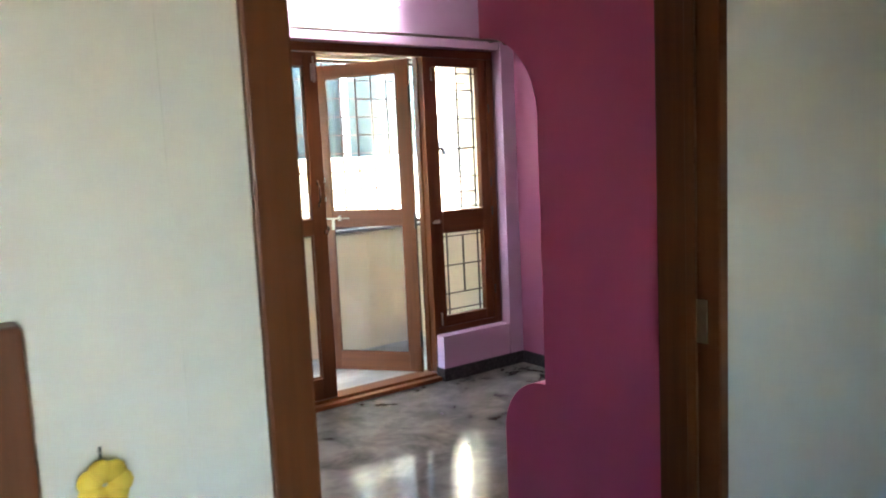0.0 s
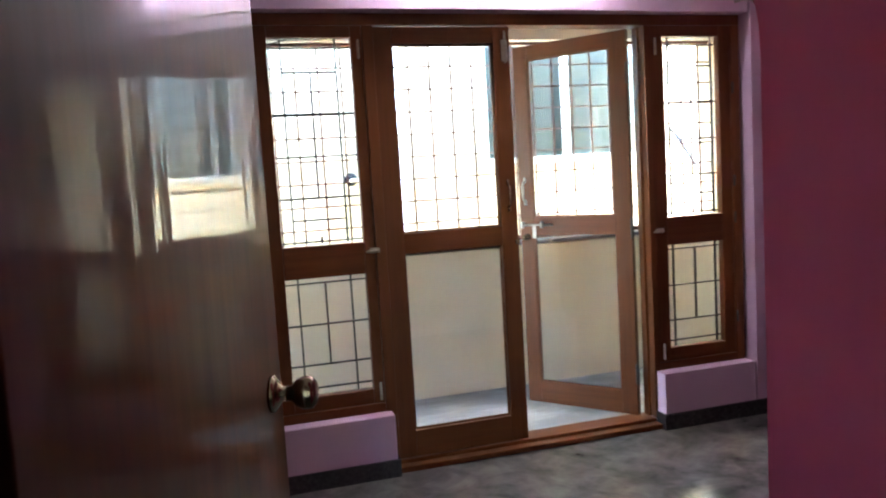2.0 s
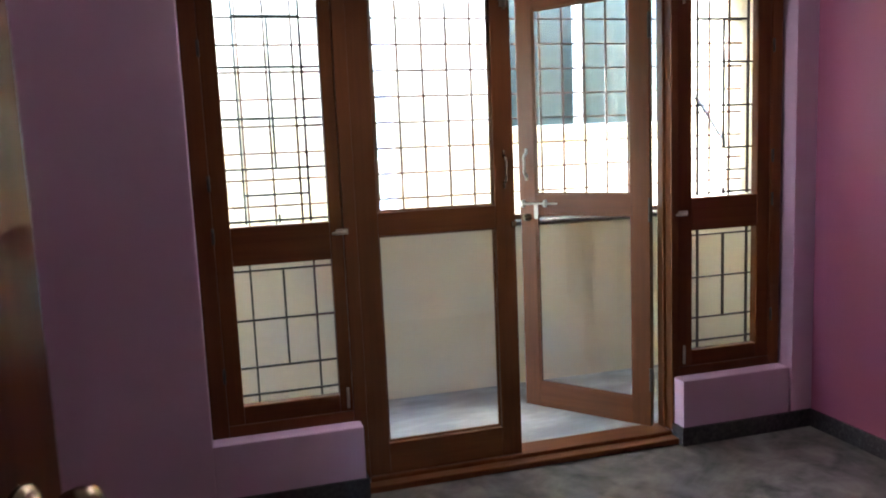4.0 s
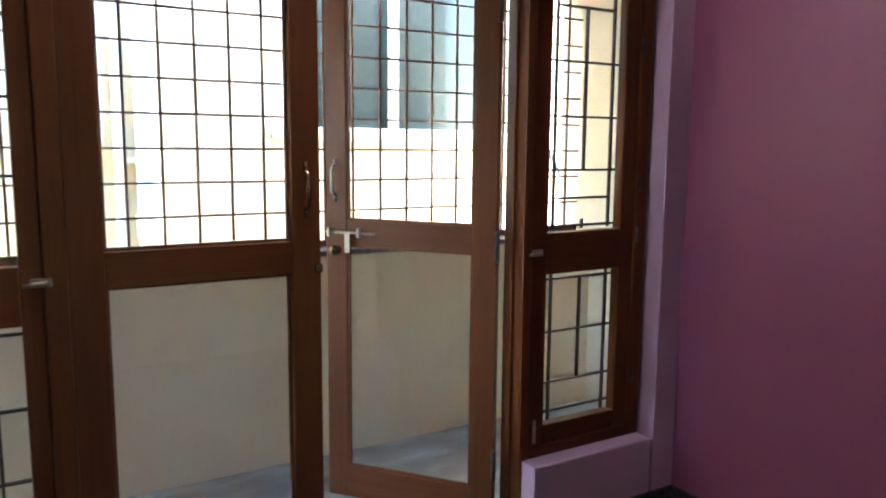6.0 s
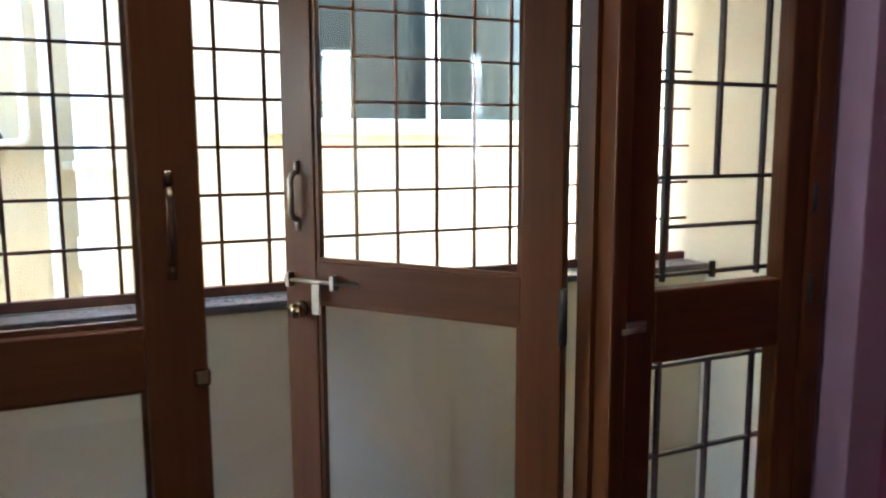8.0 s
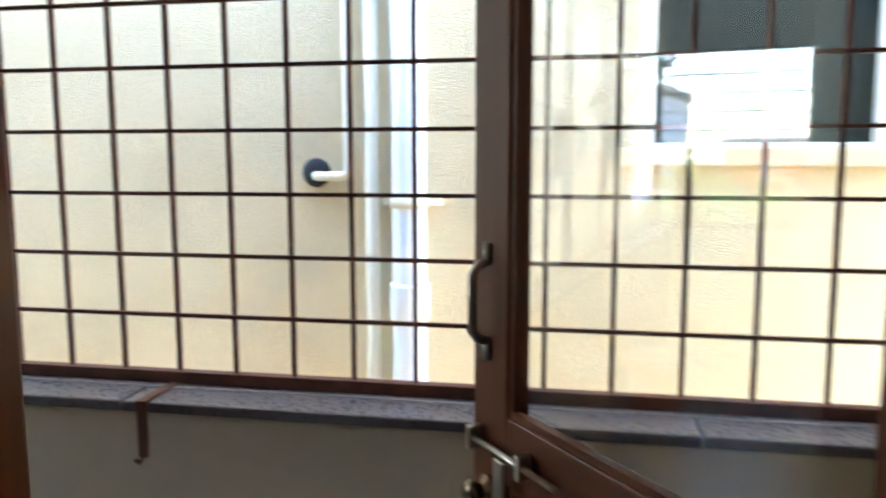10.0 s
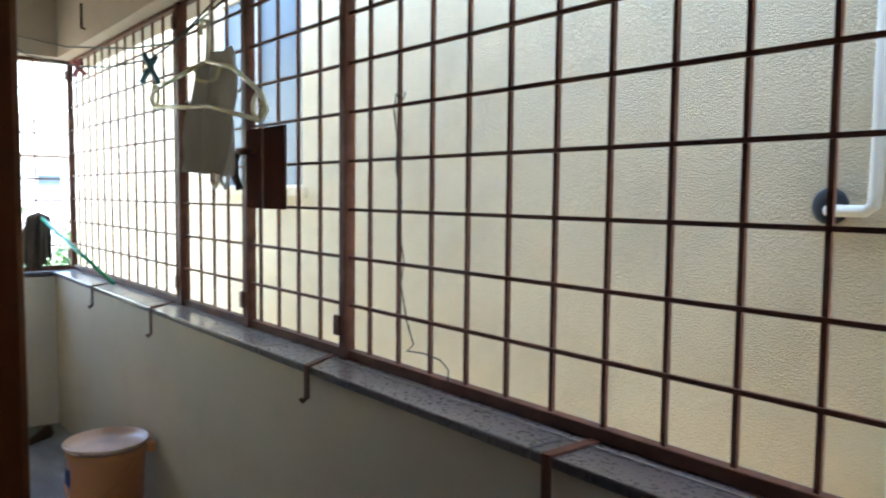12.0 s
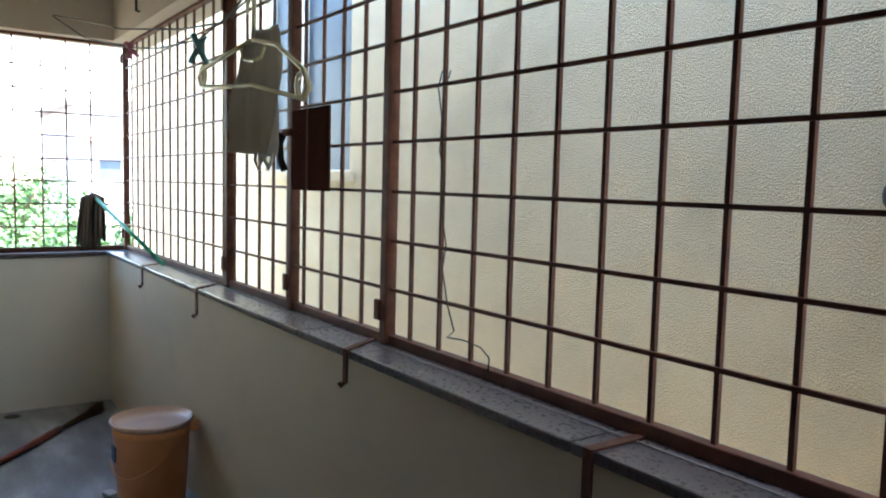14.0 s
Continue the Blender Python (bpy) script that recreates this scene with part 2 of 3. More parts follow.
def lathe(profile, sides=32, bm=None, axis=None):
    """Turned shape from (radius, height) pairs about z, or along the pose axis."""
    bm = bm or bmesh.new()
    rings = [[bm.verts.new((r * math.cos(2 * math.pi * k / sides), r * math.sin(2 * math.pi * k / sides), z)) for k in range(sides)] for r, z in profile]
    made = [v for ring in rings for v in ring]
    for s, t in zip(rings, rings[1:]):
        for k in range(sides):
            f = bm.faces.new((s[k], s[(k + 1) % sides], t[(k + 1) % sides], t[k]))
            f.smooth = True
    if profile[0][0] > 1e-4:
        bm.faces.new(rings[0][::-1])
    if profile[-1][0] > 1e-4:
        bm.faces.new(rings[-1])
    bmesh.ops.remove_doubles(bm, verts=made, dist=1e-5)
    if axis is not None:
        bmesh.ops.transform(bm, matrix=axis, verts=bm.verts[:])
    return bm


def extrude_outline(outline, axis, lo, hi):
    """A slab from a closed outline of (u, v) pairs, spanning lo..hi along axis x ((u, v) = (y, z)) or z ((u, v) = (x, y))."""
    bm = bmesh.new()
    put = (lambda u, v, w: (w, u, v)) if axis == "x" else (lambda u, v, w: (u, v, w)) if axis == "z" else (lambda u, v, w: (u, w, v))
    a = [bm.verts.new(put(u, v, lo)) for u, v in outline]
    b2 = [bm.verts.new(put(u, v, hi)) for u, v in outline]
    bm.faces.new(a)
    bm.faces.new(b2[::-1])
    n = len(outline)
    for i in range(n):
        bm.faces.new((a[i], b2[i], b2[(i + 1) % n], a[(i + 1) % n]))
    bmesh.ops.recalc_face_normals(bm, faces=bm.faces[:])
    return bm


def structure(name, lo, hi, material, label="", category="", bevel=0.004):
    ob = part(name, box(lo, hi, bevel), material, None)
    return tagged(ob, label, category, kind="structure")


# ---- plan (metres) ----
YW = -0.08            # room face of the window wall
WX0, WX1 = -2.085, 0.538   # glazed frame, outer width
DX0, DX1 = -1.50, -0.032   # door part between the low walls
HEAD = 2.185
RIGHT = 0.665         # pink side wall
LEFT = -3.3
DOOR_Y0, DOOR_Y1 = -3.10, -2.94
ROOM_H = 2.9
GRILLE_Y = 1.145
PAR_IN, PAR_OUT = 1.015, 1.21
SILL_Z = 0.97
END_X = -5.50
NEIGHBOUR_Y = 2.02

# ---- large structure: room ----
floor = structure("floor", (LEFT - 1.2, -6.6, -0.12), (RIGHT + 0.2, YW + 0.06, 0.0), M["marble"], "dark polished veined marble floor", "floor", 0)
structure("ceiling", (LEFT - 1.2, -6.6, ROOM_H), (RIGHT + 0.2, YW, ROOM_H + 0.15), M["ceiling"], "plain white plastered room ceiling", "ceiling", 0)
wl = "smooth lilac painted wall beside the glazed frame"
structure("wall_window_left", (LEFT, YW, 0), (WX0, 0.10, ROOM_H + 0.15), M["lilac"], wl, "wall")
structure("wall_window_right", (WX1 + 0.012, YW, 0), (RIGHT + 0.2, 0.10, ROOM_H + 0.15), M["lilac"], wl, "wall")
structure("wall_window_top", (WX0, YW, HEAD), (WX1, 0.10, ROOM_H + 0.15), M["lilac"], "smooth lilac painted wall above the glazed frame", "wall")
structure("wall_low_left", (WX0, YW, 0), (DX0, 0.10, 0.30), M["lilac"], "low lilac wall under the side window", "wall", 0.006)
structure("wall_low_right", (DX1, YW, 0), (WX1, 0.10, 0.303), M["lilac"], "low lilac wall under the side window", "wall", 0.006)
structure("wall_right", (RIGHT, DOOR_Y1, 0), (RIGHT + 0.2, YW, ROOM_H), M["pink"], "deep pink painted side wall", "wall", 0)
structure("wall_left", (LEFT - 0.2, DOOR_Y1, 0), (LEFT, YW, ROOM_H), M["pink"], "deep pink painted side wall", "wall", 0)

# skirting of dark stone
for n, lo, hi in [("left", (LEFT, YW - 0.012, 0), (DX0 + 0.012, YW, 0.085)), ("right", (DX1 - 0.012, YW - 0.012, 0), (RIGHT - 0.012, YW, 0.085)),
                  ("side", (RIGHT - 0.012, DOOR_Y1, 0), (RIGHT, YW, 0.085)), ("return_left", (DX0, YW, 0), (DX0 + 0.012, 0.0, 0.085)),
                  ("return_right", (DX1 - 0.012, YW, 0), (DX1, 0.0, 0.085))]:
    structure("baseboard_" + n, lo, hi, M["skirt"], "dark grey polished stone skirting strip", "skirting", 0.002)

# door wall between the hall and the room
JX0, JX1 = -2.402, -1.415
for n, lo, hi in [("left", (LEFT - 1.2, DOOR_Y0, 0), (JX0 - 0.073, DOOR_Y1, ROOM_H)), ("right", (JX1 + 0.035, DOOR_Y0, 0), (RIGHT, DOOR_Y1, ROOM_H)),
                  ("top", (JX0 - 0.073, DOOR_Y0, 2.16), (JX1 + 0.035, DOOR_Y1, ROOM_H))]:
    structure("wall_door_" + n, lo, hi, M["white"], "smooth off-white painted hall wall", "wall")
# hall behind the walker; unseen opening in its back wall added to light it
HX = LEFT - 1.2
structure("wall_hall_side", (HX - 0.2, -6.8, 0), (HX, DOOR_Y1, ROOM_H), M["white"], "plain off-white hall wall", "wall", 0)
structure("wall_hall_right", (RIGHT, -6.8, 0), (RIGHT + 0.2, DOOR_Y1, ROOM_H), M["white"], "plain off-white hall wall", "wall", 0)
for n, lo, hi in [("low", (HX, -6.8, 0), (RIGHT, -6.6, 1.05)), ("high", (HX, -6.8, 1.95), (RIGHT, -6.6, ROOM_H)),
                  ("west", (HX, -6.8, 1.05), (-3.44, -6.6, 1.95)), ("east", (-3.17, -6.8, 1.05), (RIGHT, -6.6, 1.95))]:
    structure("wall_hall_back_" + n, lo, hi, M["white"], "plain off-white hall wall round an unseen opening added for light", "wall", 0)

# magenta partition with a scalloped end beside the door
arc = lambda cy, cz, r, a0, a1, n=12: [(cy + r * math.cos(radians(a0 + (a1 - a0) * k / n)), cz + r * math.sin(radians(a0 + (a1 - a0) * k / n))) for k in range(n + 1)]
outline = [(DOOR_Y1, 0), (-2.345, 0), (-2.345, 0.60)] + arc(-2.53, 0.62, 0.185, 0, 90) + arc(-2.29, 1.575, 0.24, 180, 90) + [(-2.29, ROOM_H), (DOOR_Y1, ROOM_H)]
tagged(part("wall_partition", extrude_outline(outline, "x", -1.41, -1.29), M["magenta"], None), "magenta painted partition with a scalloped curved edge", "partition wall", kind="structure")


# ---- hall door ----
frame_h = thing("door_frame", "varnished brown wooden door frame in the hall wall", "door frame", kind="structure")
part("jamb", box((JX0 - 0.073, DOOR_Y0 - 0.006, 0), (JX0, DOOR_Y1 + 0.012, 2.10), 0.006), M["wood_v"], frame_h)
part("jamb", box((JX1, DOOR_Y0 - 0.006, 0), (JX1 + 0.035, DOOR_Y1 + 0.004, 2.10), 0.006), M["wood_v"], frame_h)
part("head", box((JX0 - 0.073, DOOR_Y0 - 0.006, 2.10), (JX1 + 0.035, DOOR_Y1 + 0.012, 2.16), 0.006), M["wood_h"], frame_h)
for x0, x1 in ((JX0, JX0 + 0.018), (JX1 - 0.012, JX1)):
    part("stop", box((x0, DOOR_Y0 + 0.05, 0), (x1, DOOR_Y0 + 0.075, 2.10), 0.003), M["wood_v"], frame_h)
strike = part("strike_plate", box((JX1 - 0.004, -3.075, 1.02), (JX1 + 0.001, -3.045, 1.12), 0.001), M["steel"], frame_h, "small steel strike plate")

hx, hy = -2.390, -2.925
ang = math.degrees(math.atan2(0.80, 0.245))
leaf = thing("door_leaf", "glossy varnished brown flush door standing open into the room", "door", at=(hx, hy, 0))
leaf.rotation_euler = (0, 0, radians(ang))
part("panel", box((0.0, 0.0, 0.01), (0.835, 0.035, 2.09), 0.003), M["door_veneer"], leaf)
for z in (0.25, 1.05, 1.85):
    part("hinge", tube([(0.0, -0.008, z - 0.05), (0.0, -0.008, z + 0.05)], 0.008), M["steel"], leaf)
for sgn, y in ((-1, 0.0), (1, 0.035)):
    ax = Matrix.Translation((0.755, y, 1.05)) @ Matrix.Rotation(radians(90 * sgn * -1), 4, "X")
    part("door_knob", lathe([(0.032, 0), (0.032, 0.006), (0.024, 0.012), (0.013, 0.02), (0.013, 0.036), (0.024, 0.045), (0.029, 0.058), (0.028, 0.072), (0.018, 0.08), (0.0, 0.081)], 24, axis=ax), M["brass"], leaf, "dull brass round knob")

# hall side: pilaster, second door frame, hanging flower
structure("wall_pilaster", (LEFT - 1.2, DOOR_Y0 - 0.004, 0), (-2.585, DOOR_Y0, ROOM_H), M["white"], "slightly raised off-white hall wall panel", "wall", 0.003)
f2 = thing("door_frame", "dark brown wooden door frame further along the hall wall", "door frame", kind="structure")
part("jamb", box((-2.92, DOOR_Y0 - 0.055, 0), (-2.772, DOOR_Y0 - 0.004, 1.30), 0.006), M["wood_v"], f2)
fl = thing("hanging_flower", "small yellow cloth flower hanging on the hall wall", "decoration")
for k in range(7):
    a = 2 * math.pi * k / 7
    part("petal", lathe([(0, -0.004), (0.014, 0.0), (0.016, 0.006), (0, 0.012)], 10, axis=Matrix.Translation((-2.70 + 0.018 * math.cos(a), DOOR_Y0 - 0.020, 1.085 + 0.018 * math.sin(a))) @ Matrix.Rotation(radians(90), 4, "X")), M["yellow"], fl)
part("string", tube([(-2.70, DOOR_Y0 - 0.014, 1.09), (-2.70, DOOR_Y0 - 0.014, 1.13)], 0.002, 5), M["wire"], fl)

# ---- glazed frame with side windows and balcony doors ----
glz = thing("window_1", "varnished brown wooden glazed frame with side windows above low walls", "window frame", kind="structure")
FY0, FY1 = -0.005, 0.098


def rail(parent, name, x0, x1, z0, z1, y0=FY0, y1=FY1, bevel=0.005, level=None):
    level = (x1 - x0) > (z1 - z0) if level is None else level
    return part(name, box((x0, y0, z0), (x1, y1, z1), bevel), M["wood_h" if level else "wood_v"], parent)


rail(glz, "head", WX0, WX1, 2.13, HEAD)
rail(glz, "jamb", WX0, -2.02, 0.30, 2.13)
rail(glz, "jamb", 0.480, WX1, 0.303, 2.13)
rail(glz, "post", -1.525, -1.47, 0.045, 2.13)
rail(glz, "post", -0.045, -0.005, 0.045, 2.13)
rail(glz, "sill", -2.02, -1.525, 0.30, 0.345)
rail(glz, "sill", -0.005, 0.480, 0.303, 0.345)
rail(glz, "threshold", -1.47, -0.045, 0.001, 0.045, -0.005, 0.12)
rail(glz, "threshold_step", -1.49, -0.035, 0.001, 0.028, -0.06, -0.005)
part("rebate_strip", box((-0.057, 0.045, 0.045), (-0.045, 0.096, 2.13), 0.002), M["wood_v"], glz)


def pane(parent, lo, hi):
    p = part("pane", box(lo, hi), M["glass"], parent, "clear glass pane")
    p.visible_shadow = False
    return p


def side_window(name, x0, x1, p0, p1):
    """A fixed sash with an upper and a lower pane."""
    s = part(name, box((x0, 0.004, 0.345), (p0, 0.05, 2.13), 0.004), M["wood_v"], glz)
    rail(s, "stile", p1, x1, 0.345, 2.13, 0.004, 0.05)
    rail(s, "rail", p0, p1, 2.075, 2.13, 0.004, 0.05)
    rail(s, "rail", p0, p1, 0.977, 1.127, 0.004, 0.05)
    rail(s, "rail", p0, p1, 0.345, 0.417, 0.004, 0.05)
    pane(s, (p0 - 0.006, 0.026, 1.122), (p1 + 0.006, 0.030, 2.08))
    pane(s, (p0 - 0.006, 0.026, 0.412), (p1 + 0.006, 0.030, 0.982))
    return s


sl = side_window("sash", -2.02, -1.525, -1.957, -1.577)
sr = side_window("sash", -0.005, 0.480, 0.066, 0.412)


def window_grille(x0, x1, xs, label):
    """Thin bars in a broken square pattern behind a side window."""
    g = thing("window_grille", label, "grille")
    y0, y1 = 0.068, 0.080
    a, bmid, c = xs

    def bar(lo, hi):
        part("bar", box(lo, hi), M["iron_dark"], g)
    up = [(2.04, x0, x1), (1.93, a, c), (1.738, x0, x1), (1.541, x0, x1), (1.347, x0, x1), (1.244, a, c), (1.142, x0, x1)]
    low = [(0.946, x0, x1), (0.746, x0, x1), (0.552, x0, x1), (0.44, x0, x1)]
    for z, u, v in up + low:
        bar((u, y0, z - 0.004), (v, y1, z + 0.004))
    for x in (a, c):
        bar((x - 0.004, y0 - 0.003, 1.13), (x + 0.004, y1 - 0.003, 2.13))
        bar((x - 0.004, y0 - 0.003, 0.345), (x + 0.004, y1 - 0.003, 0.98))
    bar((bmid - 0.004, y0 - 0.003, 1.347), (bmid + 0.004, y1 - 0.003, 1.93))
    bar((bmid - 0.004, y0 - 0.003, 1.13), (bmid + 0.004, y1 - 0.003, 1.165))
    bar((bmid - 0.004, y0 - 0.003, 0.552), (bmid + 0.004, y1 - 0.003, 0.946))
    return g


def fastener(parent, x, z):
    f = part("fastener", box((x - 0.02, -0.006, z - 0.012), (x + 0.03, 0.003, z + 0.012), 0.003), M["steel"], parent, "small steel window fastener")
    part("lever", tube([(x + 0.02, -0.012, z), (x - 0.035, -0.016, z - 0.004)], 0.006, 8), M["steel"], f)


fastener(sl, -1.535, 1.085)
fastener(sr, 0.01, 1.06)
for sash, xh, xb in ((sl, -2.022, -1.545), (sr, 0.487, 0.02)):
    for z in (0.55, 1.10, 1.30, 1.80):
        part("hinge", tube([(xh, -0.006, z - 0.03), (xh, -0.006, z + 0.03)], 0.006, 8), M["iron_dark"], sash)
    for z0 in (0.36, 1.98):
        part("tower_bolt", tube([(xb, -0.004, z0), (xb, -0.004, z0 + 0.085)], 0.006, 8), M["steel"], sash, "small dull tower bolt")
window_grille(-2.02, -1.525, (-1.894, -1.765, -1.642), "dark iron grille behind the side window")
window_grille(-0.005, 0.485, (0.138, 0.276, 0.406), "dark iron grille behind the side window")


def handle_pull(parent, x, z, y, side, metal):
    """A bowed pull handle with two feet."""
    s = side
    h = part("pull_handle", tube([(x, y, z - 0.056), (x, y + s * 0.018, z - 0.050), (x, y + s * 0.027, z - 0.038), (x, y + s * 0.027, z + 0.038), (x, y + s * 0.018, z + 0.050), (x, y, z + 0.056)], 0.0065, 10), M[metal], parent, "bowed metal pull handle")
    for e in (-1, 1):
        part("foot", tube([(x, y + s * 0.003, z + e * 0.052), (x, y + s * 0.003, z + e * 0.080)], 0.007, 8), M[metal], h)
    return h


def balcony_door(label, m, group):
    """A glazed leaf; its hinge edge is at the origin, its width runs along x, its room face looks along -y."""
    d = thing("balcony_door", label, "door", group)
    W, Z0, Z1, T = 0.68, 0.05, 2.125, 0.038
    st, a, bz, c = 0.088, 0.178, 1.055, 1.150
    f = part("stile", box((0, 0, Z0), (st, T, Z1), 0.004), M["wood_v"], d)
    part("stile", box((W - st, 0, Z0), (W, T, Z1), 0.004), M["wood_v"], d)
    for z0, z1 in ((Z0, a), (bz, c), (2.045, Z1)):
        part("rail", box((st, 0.001, z0), (W - st, T - 0.001, z1), 0.003), M["wood_h"], d)
    for z0, z1 in ((a, bz), (c, 2.045)):
        p = pane(d, (st - 0.006, 0.017, z0 - 0.006), (W - st + 0.006, 0.021, z1 + 0.006))
        for lo, hi, mt in [((st, 0.022, z0), (st + 0.009, 0.033, z1), "wood_v"), ((W - st - 0.009, 0.022, z0), (W - st, 0.033, z1), "wood_v"),
                           ((st + 0.009, 0.022, z0), (W - st - 0.009, 0.033, z0 + 0.009), "wood_h"), ((st + 0.009, 0.022, z1 - 0.009), (W - st - 0.009, 0.033, z1), "wood_h")]:
            part("bead", box(lo, hi), M[mt], d)
    d.matrix_world = m
    return d, W, T


closed, W, T = balcony_door("closed glazed balcony door in varnished brown wood", pose(-1.47, 0.005, 0), "balcony doors")
handle_pull(closed, W - 0.045, 1.30, 0.0, -1, "brass")
bolt = part("tower_bolt", tube([(W - 0.03, -0.012, 1.95), (W - 0.03, -0.012, 2.10)], 0.006), M["steel"], closed, "small steel tower bolt")
part("plate", box((W - 0.045, -0.008, 1.96), (W - 0.015, 0.0, 2.06), 0.002), M["steel"], bolt)
part("latch_catch", box((W - 0.022, -0.012, 1.055), (W + 0.002, 0.0, 1.08), 0.004), M["brass"], closed, "small dull latch catch")

# open leaf: hinged on the right post, swung out over the balcony
opened, W, T = balcony_door("glazed balcony door in varnished brown wood standing open outwards", Matrix.Identity(4), "balcony doors")
# mirrored so that its room face stays towards the room when it is swung outwards
od = math.degrees(math.atan2(0.806, -0.592)) + 1.7
opened.matrix_world = pose(-0.083, 0.088, 0, 0, 0, od)
Yf = T   # room side of this leaf
handle_pull(opened, W - 0.042, 1.30, Yf, 1, "steel")
b = part("sliding_bolt", tube([(W - 0.215, Yf + 0.014, 1.105), (W - 0.008, Yf + 0.014, 1.105)], 0.005, 10), M["steel"], opened, "steel sliding bolt")
for u in (W - 0.145, W - 0.02):
    part("staple", box((u - 0.006, Yf, 1.088), (u + 0.006, Yf + 0.022, 1.122), 0.003), M["steel"], b)
part("hasp", box((W - 0.112, Yf + 0.018, 1.03), (W - 0.090, Yf + 0.023, 1.10), 0.003), M["steel"], b)
part("lock_knob", lathe([(0.02, 0), (0.02, 0.006), (0.011, 0.01), (0.011, 0.02), (0.019, 0.028), (0.016, 0.036), (0, 0.038)], 18, axis=Matrix.Translation((W - 0.045, Yf, 1.035)) @ Matrix.Rotation(radians(-90), 4, "X")), M["brass"], opened, "small steel lock knob")
for z in (0.28, 1.08, 1.90):
    hg = part("hinge", tube([(-0.004, Yf + 0.004, z - 0.055), (-0.004, Yf + 0.004, z + 0.055)], 0.009, 10), M["iron_dark"], opened, "dark butt hinge")

# curtain rod and tube light above the frame
rod = thing("curtain_rod", "thin curtain rod with round wooden ends above the frame", "curtain rod")
part("pole", tube([(-2.3, -0.14, 2.235), (0.52, -0.14, 2.235)], 0.009, 10), M["steel"], rod)
for x, s in ((-2.3, -1), (0.52, 1)):
    part("finial", lathe([(0.010, 0), (0.016, 0.008), (0.024, 0.02), (0.026, 0.032), (0.018, 0.046), (0, 0.052)], 18, axis=Matrix.Translation((x, -0.14, 2.235)) @ Matrix.Rotation(radians(90 * s), 4, "Y")), M["wood_v"], rod, "small brown finial")
    part("bracket", tube([(x - s * 0.06, YW, 2.235), (x - s * 0.06, -0.14, 2.235)], 0.008), M["steel"], rod)
tl = thing("tube_light", "lit white tube light on the lilac wall above the doors", "lamp")
part("batten", box((-1.55, YW - 0.04, 2.44), (-0.29, YW, 2.485), 0.006), M["pvc"], tl)
part("tube", tube([(-1.53, YW - 0.055, 2.425), (-0.31, YW - 0.055, 2.425)], 0.016, 14), M["tube"], tl, "glowing white tube")
for x in (-1.54, -0.30):
    part("holder", box((x - 0.012, YW - 0.08, 2.40), (x + 0.012, YW - 0.03, 2.45), 0.004), M["pvc"], tl)

# ---- balcony structure ----
BX1 = 1.17
structure("balcony_floor", (END_X - 0.2, -0.018, -0.12), (BX1 + 0.2, PAR_OUT, 0.025), M["balcony_floor"], "worn grey stone balcony floor", "floor", 0)
structure("balcony_ceiling", (END_X - 0.2, 0.10, 2.60), (BX1 + 0.2, 1.29, 2.80), M["cream_pale"], "pale cream painted balcony ceiling", "ceiling", 0)
structure("balcony_beam_front", (END_X - 0.2, 1.05, 2.255), (BX1 + 0.2, 1.29, 2.60), M["cream_pale"], "pale cream painted edge beam above the balcony grille", "beam")
structure("balcony_beam_end", (END_X - 0.2, 0.116, 2.255), (END_X + 0.10, 1.05, 2.60), M["cream_pale"], "pale cream painted edge beam above the end grille", "beam")
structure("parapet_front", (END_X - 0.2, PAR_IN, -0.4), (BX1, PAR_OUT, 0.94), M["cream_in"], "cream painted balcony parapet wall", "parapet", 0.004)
# end parapet in whiter ceiling paint: light from the gap put into its colour
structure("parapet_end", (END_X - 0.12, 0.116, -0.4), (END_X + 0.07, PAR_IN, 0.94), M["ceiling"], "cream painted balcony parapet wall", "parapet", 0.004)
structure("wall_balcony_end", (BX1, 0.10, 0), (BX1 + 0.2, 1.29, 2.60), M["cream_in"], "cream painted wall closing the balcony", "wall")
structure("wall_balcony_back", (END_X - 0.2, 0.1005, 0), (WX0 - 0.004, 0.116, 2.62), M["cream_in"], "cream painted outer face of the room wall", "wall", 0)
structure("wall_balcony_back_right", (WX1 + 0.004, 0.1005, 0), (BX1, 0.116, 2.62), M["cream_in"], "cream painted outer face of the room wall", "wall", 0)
# granite coping, in slabs
xs = [BX1, -0.15, -1.36, -2.56, -3.76, -4.96, END_X - 0.15]
for x1, x0 in zip(xs, xs[1:]):
    structure("coping", (x0 + 0.002, 0.997, 0.946), (x1 - 0.002, 1.24, SILL_Z), M["granite"], "grey speckled granite coping slab on the parapet", "coping", 0.006)
structure("coping", (END_X - 0.15, 0.12, 0.946), (END_X + 0.09, 0.995, SILL_Z), M["granite"], "grey speckled granite coping slab on the parapet", "coping", 0.006)

structure("trim", (END_X + 0.10, 1.100, SILL_Z - 0.001), (BX1, 1.106, SILL_Z + 0.0025), M["concrete"], "thin pale mortar line along the coping", "trim", 0)

# ---- balcony grille ----
Z0, Z1 = 0.999, 2.238
RS = 0.1395
bar_v = mesh("bar", box((-0.005, -0.005, Z0), (0.005, 0.005, Z1)), M["iron"])
main = thing("balcony_grille", "brown painted square-bar iron grille standing on the parapet", "grille")


def share(name, me, parent, loc, scale=(1, 1, 1)):
    o = new(name, me)
    o.parent, o.location, o.scale = parent, loc, scale
    return o


